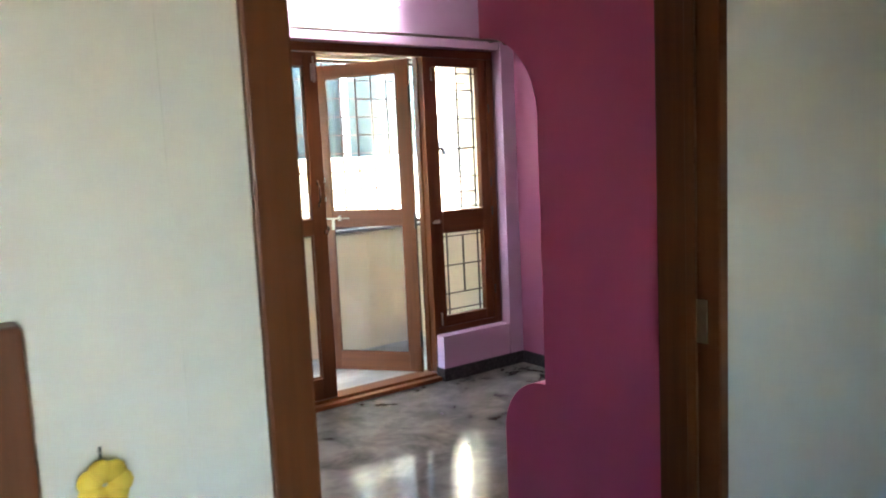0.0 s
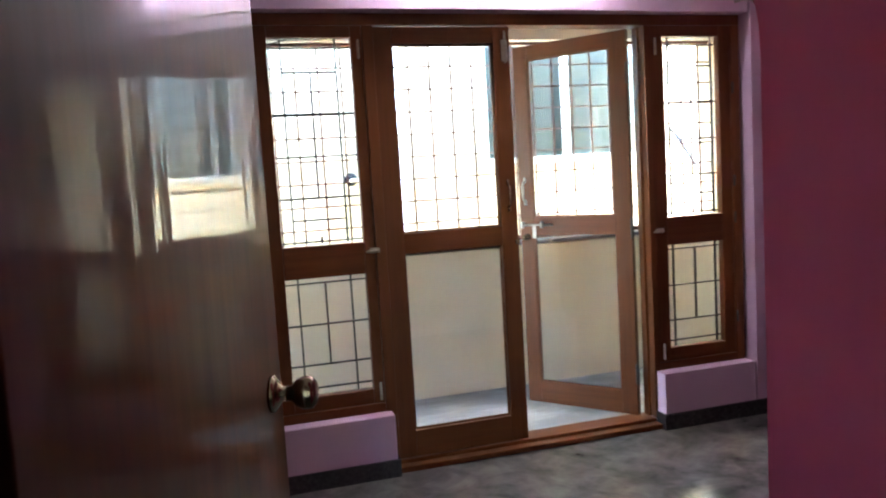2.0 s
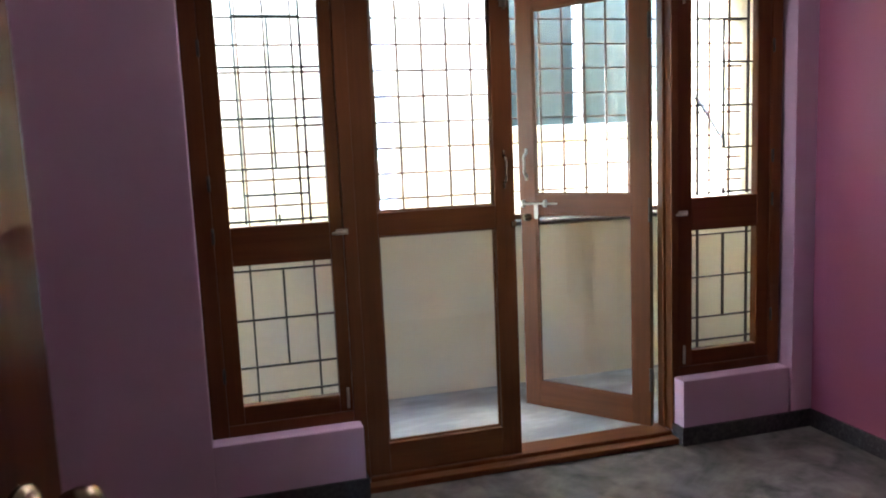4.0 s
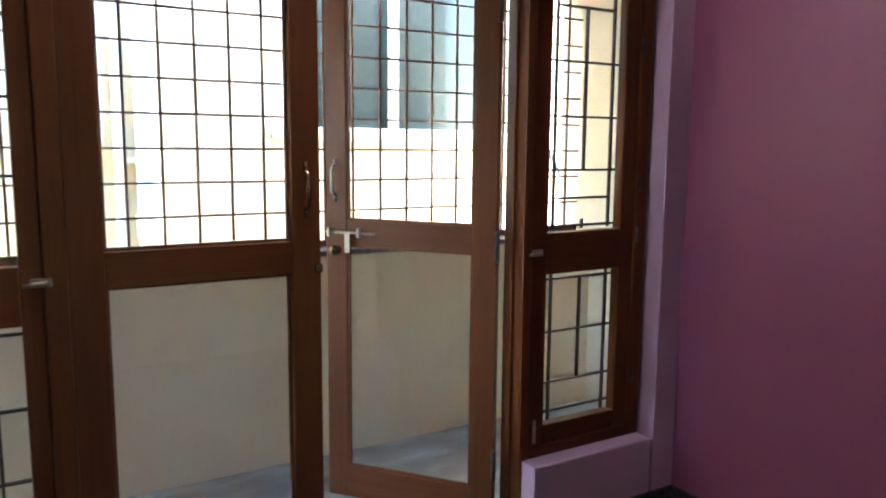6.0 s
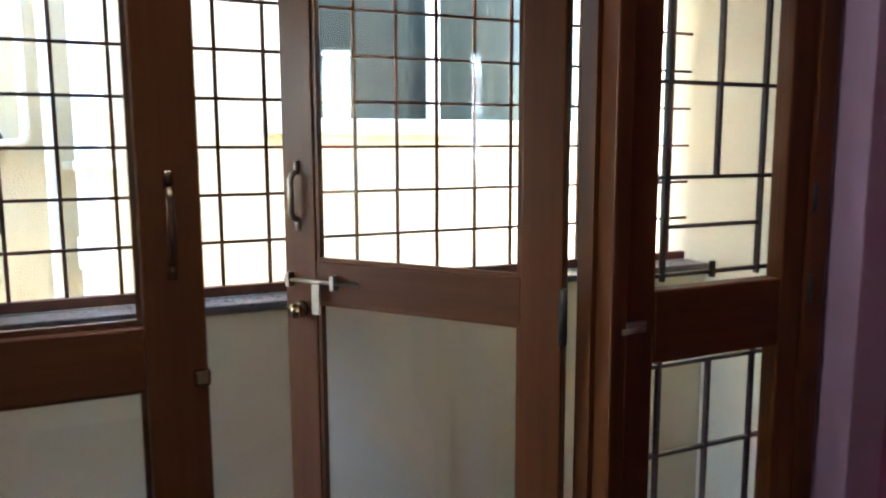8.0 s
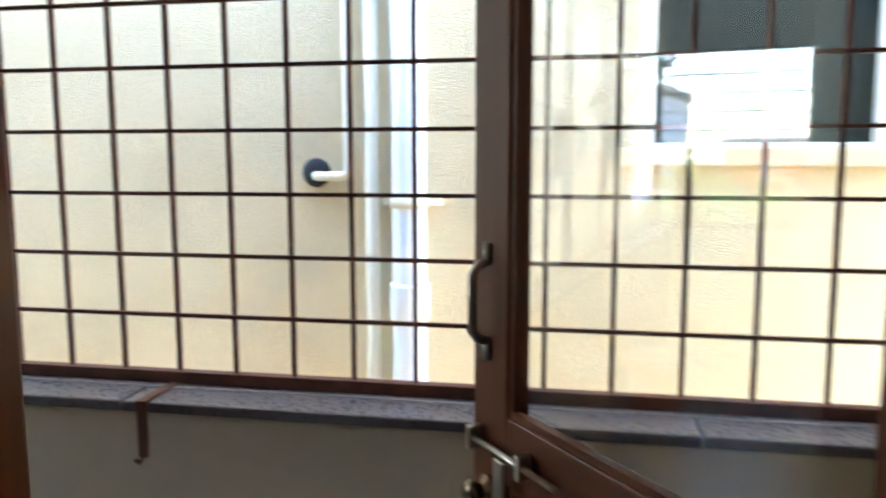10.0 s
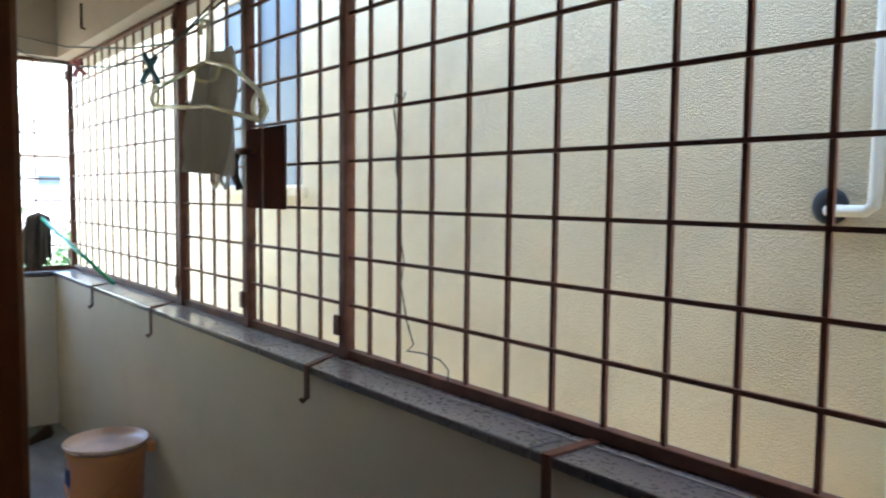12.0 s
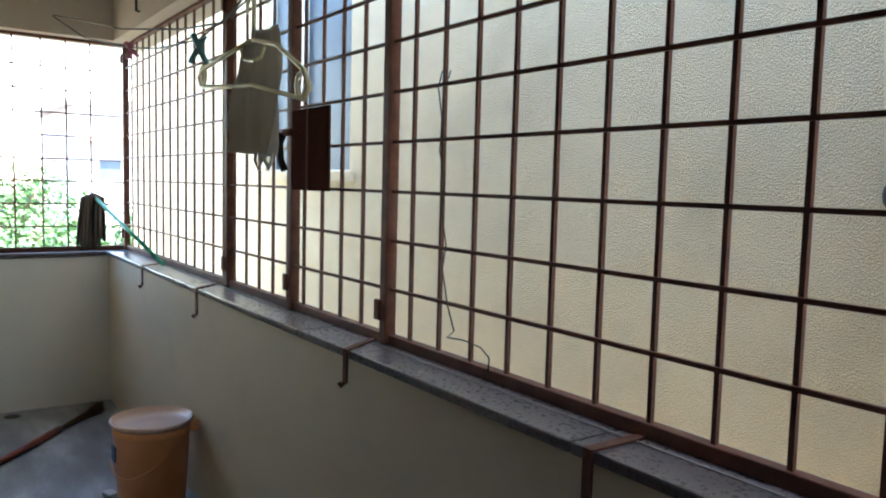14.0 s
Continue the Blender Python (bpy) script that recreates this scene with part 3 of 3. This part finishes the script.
POSTS = (-2.252, -2.918, -3.59)
x = -1.158
cols = [x + 0.1405 * k for k in range(17)] + [x - 0.1405 * k for k in range(1, 34)]
for c in cols:
    if END_X + 0.05 < c < BX1 - 0.03 and all(abs(c - p) > 0.035 for p in POSTS):
        share("bar", bar_v, main, (c, GRILLE_Y, 0))
lev = mesh("bar", box((-0.5, -0.0045, -0.0045), (0.5, 0.0045, 0.0045)), M["iron"])
for k in range(8):
    share("bar", lev, main, ((END_X + BX1) / 2, GRILLE_Y - 0.0085, 1.132 + RS * k), (BX1 - END_X, 1, 1))
part("bottom_rail", box((END_X, GRILLE_Y - 0.014, SILL_Z), (BX1, GRILLE_Y + 0.014, Z0), 0.003), M["iron"], main)
part("top_rail", box((END_X, GRILLE_Y - 0.016, Z1), (BX1, GRILLE_Y + 0.016, 2.255), 0.003), M["iron"], main)
for p in POSTS + (END_X,):
    part("post", box((p - 0.018, GRILLE_Y - 0.026, SILL_Z), (p + 0.018, GRILLE_Y + 0.01, 2.253), 0.004), M["iron"], main, "brown flat iron post")
    for z in (1.07, 2.17):
        part("lug", box((p - 0.034, GRILLE_Y - 0.036, z - 0.03), (p - 0.006, GRILLE_Y - 0.024, z + 0.03), 0.004), M["iron"], main)
lp = part("lock_plate", box((-2.85, 1.095, 1.404), (-2.565, 1.105, 1.675), 0.004), M["iron_plate"], main, "flat brown sheet-iron lock plate")
part("bolt", tube([(-2.93, 1.075, 1.60), (-2.75, 1.075, 1.60)], 0.013, 10), M["iron"], lp)
part("hasp", tube([(-2.86, 1.07, 1.595), (-2.88, 1.065, 1.565), (-2.885, 1.07, 1.51), (-2.87, 1.08, 1.47)], 0.014, 8), M["iron_dark"], lp)
part("seam", box((-2.72, 1.091, 1.404), (-2.71, 1.095, 1.675)), M["iron"], lp)

eg = thing("balcony_grille", "dark iron grille closing the balcony end", "grille")
for yy in (0.238, 0.376, 0.514, 0.662, 0.796, 0.932):
    share("bar", bar_v, eg, (END_X, yy, 0))
for z in (1.122, 1.260, 1.397, 1.531, 1.669, 1.806, 1.941, 2.076):
    part("bar", box((END_X - 0.005, 0.118, z - 0.005), (END_X + 0.007, GRILLE_Y - 0.03, z + 0.005)), M["iron"], eg)
part("bottom_rail", box((END_X - 0.014, 0.118, SILL_Z), (END_X + 0.014, GRILLE_Y - 0.03, Z0), 0.003), M["iron"], eg)
part("top_rail", box((END_X - 0.014, 0.118, Z1), (END_X + 0.014, GRILLE_Y - 0.03, 2.255), 0.003), M["iron"], eg)

# straps over the coping
for x, back, drop in ((-1.304, -0.0, 0.12), (-2.225, -0.09, 0.09), (-3.57, -0.12, 0.11), (-4.49, -0.11, 0.10)):
    s = thing("iron_strap", "rusty brown iron strap bent over the coping edge", "strap", "straps on the coping")
    y0, y1, z = 0.987, GRILLE_Y - 0.016, SILL_Z
    bm = bmesh.new()
    lo = [bm.verts.new(p) for p in ((x - 0.011, y0, z + 0.0008), (x + 0.011, y0, z + 0.0008), (x + back + 0.011, y1, z + 0.0008), (x + back - 0.011, y1, z + 0.0008))]
    hi = [bm.verts.new(v.co + Vector((0, 0, 0.005))) for v in lo]
    bm.faces.new(lo[::-1])
    bm.faces.new(hi)
    for k in range(4):
        bm.faces.new((lo[k], lo[(k + 1) % 4], hi[(k + 1) % 4], hi[k]))
    add_box(bm, (x - 0.011, y0 - 0.002, z - drop), (x + 0.011, y0 + 0.005, z + 0.0058), 0.001)
    part("strip", bm, M["iron"], s)
    part("hook_end", tube([(x, 0.985, z - drop), (x - 0.006, 0.979, z - drop - 0.010), (x - 0.012, 0.975, z - drop)], 0.006), M["iron"], s)

# ---- neighbouring house ----
house = thing("neighbour_house", "cream plastered neighbouring house close beyond the grille", "house", kind="structure")
NZ0, NZ1 = -3.5, 4.6
WINS = ((-0.215, 1.32, 1.52, 2.75), (-5.40, -4.165, 1.495, 2.75))
cuts = [(-9.2, -5.40), (-4.165, -0.215), (1.32, 2.6)]
for x0, x1 in cuts:
    part("wall", box((x0, NEIGHBOUR_Y, NZ0), (x1, NEIGHBOUR_Y + 0.22, NZ1)), M["cream"], house)
for x0, x1, z0, z1 in WINS:
    part("wall", box((x0, NEIGHBOUR_Y, NZ0), (x1, NEIGHBOUR_Y + 0.22, z0)), M["cream"], house)
    part("wall", box((x0, NEIGHBOUR_Y, z1), (x1, NEIGHBOUR_Y + 0.22, NZ1)), M["cream"], house)
part("wall", box((-9.2, NEIGHBOUR_Y + 2.2, NZ0), (2.6, NEIGHBOUR_Y + 2.4, NZ1)), M["cream"], house)
part("wall", box((-9.2, NEIGHBOUR_Y + 0.22, NZ0), (-9.0, NEIGHBOUR_Y + 2.2, NZ1)), M["cream"], house)
part("wall", box((2.4, NEIGHBOUR_Y + 0.22, NZ0), (2.6, NEIGHBOUR_Y + 2.2, NZ1)), M["cream"], house)
part("roof", box((-9.3, NEIGHBOUR_Y - 0.03, NZ1), (2.7, NEIGHBOUR_Y + 2.5, NZ1 + 0.15), 0.01), M["concrete"], house)


def neighbour_window(x0, x1, z0, z1, mid, glass, label):
    w = part("window", box((x0, NEIGHBOUR_Y + 0.03, z0), (x0 + 0.05, NEIGHBOUR_Y + 0.10, z1), 0.003), M["pvc_cream"], house, label)
    part("frame", box((x1 - 0.05, NEIGHBOUR_Y + 0.03, z0), (x1, NEIGHBOUR_Y + 0.10, z1), 0.003), M["pvc_cream"], w)
    part("frame", box((x0 + 0.05, NEIGHBOUR_Y + 0.03, z1 - 0.05), (x1 - 0.05, NEIGHBOUR_Y + 0.10, z1), 0.003), M["pvc_cream"], w)
    part("frame", box((x0 + 0.05, NEIGHBOUR_Y + 0.03, z0), (x1 - 0.05, NEIGHBOUR_Y + 0.10, z0 + 0.012), 0.003), M["pvc_cream"], w)
    for u in mid:
        part("mullion", box((u - 0.027, NEIGHBOUR_Y + 0.02, z0), (u + 0.027, NEIGHBOUR_Y + 0.10, z1), 0.003), M["pvc_cream"], w)
    part("pane", box((x0 + 0.04, NEIGHBOUR_Y + 0.06, z0 + 0.01), (x1 - 0.04, NEIGHBOUR_Y + 0.066, z1 - 0.04)), glass, w)
    part("sill", box((x0 - 0.06, NEIGHBOUR_Y - 0.025, z0 - 0.06), (x1 + 0.06, NEIGHBOUR_Y + 0.03, z0 - 0.003), 0.006), M["cream"], w)


neighbour_window(*WINS[0], (0.502,), M["dark_glass"], "dark glazed window with a cream mullion")
neighbour_window(*WINS[1], (-4.865,), M["shutter"], "bluish grey window panes in a cream frame")

# pipes on the neighbour's wall
p = thing("drain_pipe", "thick white plastic drain pipe clamped to the cream wall", "pipe")
part("pipe", tube([(-0.935, 1.955, -3.4), (-0.935, 1.955, 4.5)], 0.055, 20), M["pvc"], p)
for z in (0.15, 1.345, 2.6):
    part("clamp", lathe([(0.058, -0.018), (0.062, -0.018), (0.062, 0.018), (0.058, 0.018)], 20, axis=Matrix.Translation((-0.935, 1.955, z))), M["pvc_cream"], p)
    part("lug", box((-1.035, 1.99, z - 0.015), (-0.84, 2.022, z + 0.015), 0.003), M["pvc_cream"], p)
part("coupling", lathe([(0.063, -0.06), (0.065, -0.05), (0.065, 0.05), (0.063, 0.06)], 20, axis=Matrix.Translation((-0.935, 1.955, 1.02))), M["pvc"], p)
p = thing("water_pipe", "thin cream painted pipe on the neighbouring wall", "pipe")
part("pipe", tube([(-1.068, 1.99, -3.4), (-1.068, 1.99, 4.5)], 0.022, 14), M["pvc_cream"], p)
p = thing("waste_pipe", "white elbow pipe entering the cream wall at a black collar", "pipe")
part("pipe", tube([(-1.146, 1.985, 4.5), (-1.146, 1.985, 1.475), (-1.15, 1.985, 1.44), (-1.17, 1.985, 1.426), (-1.25, 1.985, 1.426), (-1.262, 1.995, 1.426), (-1.265, 2.03, 1.426)], 0.016, 14), M["pvc_cream"], p)
part("collar", lathe([(0.024, 0.0), (0.045, 0.0), (0.05, 0.006), (0.04, 0.014), (0.024, 0.016)], 16, axis=Matrix.Translation((-1.268, 2.02, 1.437)) @ Matrix.Rotation(radians(90), 4, "X")), M["black"], p, "black rubber collar")

# ---- loose things on the balcony ----
bx, by = -3.69, 0.835
bucket = thing("bucket", "peach plastic bucket with a lid standing against the parapet", "bucket", at=(bx, by, 0.025))
bucket.scale = (0.92, 0.92, 1.10)
part("body", lathe([(0.0, 0.0), (0.143, 0.0), (0.148, 0.008), (0.152, 0.05), (0.168, 0.295), (0.172, 0.300), (0.172, 0.325), (0.166, 0.325), (0.162, 0.29), (0.14, 0.012), (0, 0.012)], 36), M["peach"], bucket)
part("lid", lathe([(0.0, 0.318), (0.08, 0.318), (0.14, 0.320), (0.170, 0.327), (0.180, 0.336), (0.186, 0.342), (0.186, 0.349), (0.182, 0.352), (0.176, 0.350), (0.168, 0.341), (0.150, 0.331), (0.11, 0.326), (0.05, 0.331), (0.0, 0.334)], 36), M["lid"], bucket, "pale pink plastic lid with a raised rim")
hd = [(0.178 * math.cos(a) , 0.178 * math.sin(a) * 0.98, 0.29 - 0.14 * math.sin(math.pi * k / 12)) for k, a in ((k, radians(-150 + 15 * k)) for k in range(13))]
part("handle", tube([(u * 1.0, v * 1.0, w) for u, v, w in hd], 0.004, 8), M["peach"], bucket)
part("lug", box((0.060, 0.140, 0.300), (0.125, 0.186, 0.340), 0.010), M["peach"], bucket, "moulded handle lug")
part("label", box((-0.03, -0.172, 0.20), (0.03, -0.165, 0.26)), M["blue"], bucket, "small blue label")

broom = thing("broom", "straw broom with a red-brown handle lying on the floor", "broom")
part("handle", tube([(-4.48, 0.31, 0.045), (-4.90, 0.645, 0.045)], 0.018, 10, taper=[0.016, 0.02]), M["broom_handle"], broom)
bm = bmesh.new()
rng = random.Random(4)
for k in range(90):
    u, v = rng.gauss(0, 0.02), rng.gauss(0, 0.012)
    tube([(-4.87, 0.62, 0.045), (-5.03 + u * 0.5, 0.76 - u, 0.045 + v * 0.6), (-5.24 + u * 1.6 + rng.uniform(-0.05, 0.06), 0.94 - abs(u), max(0.03, 0.04 + v))], 0.002, 4, bm)
part("bristles", bm, M["broom"], broom, "brown straw bristles")

mop = thing("mop", "dirty mop with a green pole propped against the end grille", "mop")
part("pole", tube([(-4.46, 1.085, 0.983), (-5.40, 0.925, 1.31)], 0.011, 10), M["green"], mop, "green plastic pole")
strand = bmesh.new()
for k in range(70):
    a, q = rng.uniform(0, 6.28), rng.uniform(0.0, 0.066)
    dx, dy = q * math.cos(a), q * math.sin(a)
    tube([(-5.39, 0.925, 1.325), (-5.395 + dx * 0.7, 0.92 + dy * 1.1, 1.30), (-5.405 + dx * 0.8, 0.915 + dy * 1.3, 1.17), (-5.405 + dx * 0.8, 0.91 + dy * 1.4, rng.uniform(0.985, 1.06))], 0.008, 5, strand)
tagged(part("mop_head", strand, M["mop"], mop), "dark dirty yarn mop head", kind="stuff")

soap = bmesh.new()
add_box(soap, (-0.035, -0.022, 0), (0.035, 0.022, 0.02), 0.008)
tagged(part("soap_bar", soap, M["pvc"], None), "small white soap bar on the floor beside the bucket", "soap").matrix_world = pose(-3.868, 0.70, 0.0252, 0, 0, 20)
drain = thing("floor_drain", "dark round floor drain with a rim near the balcony end", "drain", at=(-5.33, 0.46, 0.0252))
part("rim", lathe([(0.042, 0), (0.052, 0), (0.052, 0.001), (0.042, 0.001)], 20), M["concrete"], drain)
part("hole", lathe([(0.0, 0.0), (0.042, 0.0), (0.042, 0.002), (0.0, 0.002)], 20), M["black"], drain)

# washing line, hanger, cloth
HY = 0.90
line = thing("clothes_line", "two thin dark wires strung under the balcony ceiling", "washing line")
part("wire", tube([(-5.398, 0.72, 2.352), (-4.9, 0.80, 2.17), (-4.3, HY, 2.05), (-3.8, HY, 1.985), (-3.25, HY, 1.945), (-2.95, HY, 1.975), (-2.6, HY, 2.05), (-2.2, HY, 2.13), (-0.6, HY, 2.52), (-0.3, HY, 2.602)], 0.004, 6), M["wire"], line)
part("wire", tube([(-5.398, 0.72, 2.36), (-5.1, 0.80, 2.30), (-4.5, 0.9, 2.17), (-3.6, 0.94, 2.04), (-3.1, 0.94, 1.99), (-2.5, 0.95, 2.09), (-1.6, 0.95, 2.35), (-0.9, 0.95, 2.602)], 0.004, 6), M["wire"], line)
part("ring_nail", tube([(-4.75, 1.048, 2.32), (-4.75, 1.03, 2.32), (-4.75, 1.03, 2.45)], 0.007, 6), M["wire"], line)
hang = thing("clothes_hanger", "pale yellow plastic clothes hanger on the washing line", "hanger", at=(-0.030, -0.030, -0.005))
hang.scale = (0.92, 1.0, 1.0)
hook = [(-2.84 + 0.03 * math.cos(a), HY, 1.955 + 0.03 * math.sin(a)) for a in (radians(200 - 25 * k) for k in range(10))] + [(-2.815, HY, 1.905), (-2.82, HY, 1.86)]
part("hook", tube(hook, 0.006, 8), M["hanger"], hang)
ring = lambda cx, cy, cz, r: [(cx + r * math.cos(radians(30 * k)), cy, cz + r * math.sin(radians(30 * k))) for k in range(13)]
part("bar", tube([(-2.82, HY, 1.86), (-3.05, HY, 1.845), (-3.33, HY, 1.822), (-3.40, HY, 1.80), (-3.36, HY, 1.765), (-3.0, HY, 1.735), (-2.82, HY, 1.725), (-2.42, HY, 1.655), (-2.38, HY, 1.68), (-2.42, HY, 1.73), (-2.62, HY, 1.82), (-2.82, HY, 1.86)], 0.007, 8), M["hanger"], hang)
part("loop", tube(ring(-3.34, HY, 1.80, 0.035), 0.006, 8), M["hanger"], hang)
part("loop", tube(ring(-2.44, HY, 1.695, 0.032), 0.006, 8), M["hanger"], hang)
part("neck_loop", tube([(-2.93, HY, 1.847), (-2.90, HY, 1.81), (-2.82, HY, 1.795), (-2.75, HY, 1.80), (-2.72, HY, 1.828)], 0.006, 8), M["hanger"], hang)
cl = bmesh.new()
NU, NV = 22, 26
grid = []
for j in range(NV + 1):
    v = j / NV
    row = []
    for i in range(NU + 1):
        u = i / NU
        w = 0.60 + 0.40 * min(1.0, v * 1.6) ** 0.8
        xx = -2.615 - 0.37 * (1 - u) * w + 0.012 * math.sin(9 * v)
        yy = HY - 0.005 + 0.022 * math.sin(u * 14 + 2 * v) + 0.012 * math.sin(u * 31 + 5 * v)
        zz = 1.885 - 0.345 * v - 0.02 * math.sin(u * 3.1) + (0.03 * (u - 0.5) if v < 0.1 else 0) - (0.10 * max(0, u - 0.7) * v)
        row.append(cl.verts.new((xx, yy, zz)))
    grid.append(row)
for j in range(NV):
    for i in range(NU):
        cl.faces.new((grid[j][i], grid[j][i + 1], grid[j + 1][i + 1], grid[j + 1][i])).smooth = True
sol = bmesh.ops.solidify(cl, geom=cl.faces[:], thickness=0.004)
rag = tagged(part("hanging_cloth", cl, M["cloth"], None), "grey brown cloth hanging from the washing line", "cloth")
rag.location = (0.08, 0, -0.005)
part("hanging_cord", tube([(-2.76, HY, 1.85), (-2.762, HY, 1.95), (-2.76, HY, 2.045)], 0.003, 6), M["cloth"], rag)
for u0 in (-2.74, -2.66):
    part("strap_loop", tube([(u0, HY + 0.0, 1.56), (u0 - 0.02, HY + 0.0, 1.50), (u0 + 0.01, HY + 0.0, 1.475), (u0 + 0.035, HY + 0.0, 1.50), (u0 + 0.03, HY + 0.0, 1.56)], 0.006, 6), M["cloth"], rag)
peg = thing("clothes_peg", "dark teal plastic peg on the washing line", "peg")
for s in (-1, 1):
    jaw = box((-0.009, -0.010, -0.065), (0.009, 0.010, 0.055), 0.003)
    bmesh.ops.transform(jaw, matrix=Matrix.Translation((-3.25 + s * 0.006, HY, 1.915)) @ Matrix.Rotation(radians(27 * s), 4, "X"), verts=jaw.verts[:])
    part("jaw", jaw, M["peg"], peg)
peg = thing("clothes_peg", "small pink plastic peg on the washing line near the corner", "peg")
for s in (-1, 1):
    jaw = box((-0.008, -0.010, -0.048), (0.008, 0.010, 0.042), 0.004)
    bmesh.ops.transform(jaw, matrix=Matrix.Translation((-4.3 + s * 0.006, HY, 2.045)) @ Matrix.Rotation(radians(30 * s + 15), 4, "X"), verts=jaw.verts[:])
    part("jaw", jaw, M["peg_pink"], peg)
wire = thing("loose_wire", "thin wire hanging in a loop from the grille", "wire", at=(0.05, 0, 0))
part("strand", tube([(-2.0, 1.125, 1.72), (-2.0, 1.12, 1.70), (-2.03, 1.12, 1.72), (-2.045, 1.12, 1.68), (-2.028, 1.121, 1.60), (-2.036, 1.123, 1.52), (-2.010, 1.123, 1.44), (-2.022, 1.123, 1.37), (-1.998, 1.123, 1.28), (-2.012, 1.123, 1.22), (-1.985, 1.123, 1.13), (-1.95, 1.12, 1.07), (-1.975, 1.117, 1.05), (-1.91, 1.12, 1.055), (-1.84, 1.12, 1.05), (-1.81, 1.123, 1.03), (-1.815, 1.125, 0.992)], 0.002, 5), M["wire"], wire)
stay = thing("stay_rod", "thin grey sloping rod fixed to the neighbouring wall", "rod")
part("rod", tube([(1.44, 2.03, 1.70), (1.45, 1.985, 1.67), (2.11, 1.985, 0.752), (2.12, 2.03, 0.74)], 0.016, 8), M["rod"], stay)

# ---- beyond: ground, trees, far houses ----
tagged(part("ground", box((-400, -400, -3.8), (400, 400, -3.5)), M["ground"], None), "dry earth ground far below the balcony", "ground", kind="structure")


def tree(x, y, z0, h, r, seed):
    rg = random.Random(seed)
    t = thing("tree", "leafy green tree beyond the balcony end", "tree", "trees outside", at=(x, y, z0))
    bm = tube([(0, 0, 0), (0.1, 0.05, h * 0.3), (0.0, 0.1, h * 0.65)], 0.1, 8, taper=[0.16, 0.12, 0.07])
    for k in range(7):
        a = rg.uniform(0, 6.28)
        tube([(0, 0.05, h * (0.35 + 0.04 * k)), (r * 0.4 * math.cos(a), r * 0.4 * math.sin(a), h * (0.5 + 0.05 * k)), (r * 0.8 * math.cos(a), r * 0.8 * math.sin(a), h * (0.6 + 0.05 * k))], 0.05, 6, bm, taper=[0.06, 0.04, 0.015])
    part("trunk", bm, M["bark"], t)
    verts, faces = [], []
    for c in range(70):
        a, e, q = rg.uniform(0, 6.28), rg.uniform(-0.6, 1.4), r * rg.uniform(0.35, 1.0)
        cx, cy, cz = q * math.cos(a) * math.cos(e), q * math.sin(a) * math.cos(e), h * 0.7 + q * math.sin(e) * 0.8
        for k in range(55):
            p0 = Vector((cx + rg.gauss(0, r * 0.13), cy + rg.gauss(0, r * 0.13), cz + rg.gauss(0, r * 0.11)))
            d = Vector((rg.uniform(-1, 1), rg.uniform(-1, 1), rg.uniform(-0.9, 0.4))).normalized()
            s = d.cross(Vector((rg.uniform(-1, 1), rg.uniform(-1, 1), rg.uniform(-1, 1)))).normalized()
            L = rg.uniform(0.10, 0.2)
            n = len(verts)
            verts += [p0, p0 + d * L * 0.5 + s * L * 0.28, p0 + d * L, p0 + d * L * 0.5 - s * L * 0.28]
            faces.append((n, n + 1, n + 2, n + 3))
    me = bpy.data.meshes.new("crown")
    me.from_pydata(verts, [], faces)
    me.materials.append(M["leaf"])
    cr = new("crown", me)
    cr.parent = t
    return t


tree(-14.0, 1.6, -3.5, 4.0, 1.5, 1)
tree(-18.5, 4.4, -3.5, 3.9, 1.7, 2)
tree(-16.0, -0.4, -3.5, 4.1, 1.7, 3)
tree(-23.0, 2.2, -3.5, 5.0, 2.0, 5)


def far_house(x, y, w, d, h, storeys, wall, label):
    hs = thing("far_house", label, "house", "far houses", at=(x, y, -3.5))
    part("wall", box((-d / 2, -w / 2, 0), (d / 2, w / 2, h), 0.02), M[wall], hs)
    part("roof", box((-d / 2 - 0.3, -w / 2 - 0.3, h), (d / 2 + 0.3, w / 2 + 0.3, h + 0.25), 0.02), M["concrete"], hs)
    fh = h / storeys
    for s in range(storeys):
        for k in range(int(w // 2.4)):
            y0 = -w / 2 + 0.7 + 2.4 * k
            wn2 = part("window", box((d / 2, y0, s * fh + 1.0), (d / 2 + 0.06, y0 + 0.9, s * fh + 1.9), 0.01), M["pvc"], hs)
            part("pane", box((d / 2 + 0.06, y0 + 0.08, s * fh + 1.08), (d / 2 + 0.07, y0 + 0.82, s * fh + 1.82)), M["shutter"], wn2)
        part("ledge", box((d / 2, -w / 2, s * fh + 2.45), (d / 2 + 0.5, w / 2, s * fh + 2.55), 0.01), M["concrete"], hs)
    return hs


far_house(-34.0, 9.3, 9.0, 8.0, 7.4, 2, "far_wall", "pale blue-grey two-storey house far beyond the trees")
far_house(-42.0, -1.0, 8.0, 8.0, 5.5, 2, "far_red", "low house with a red wall far beyond the trees")
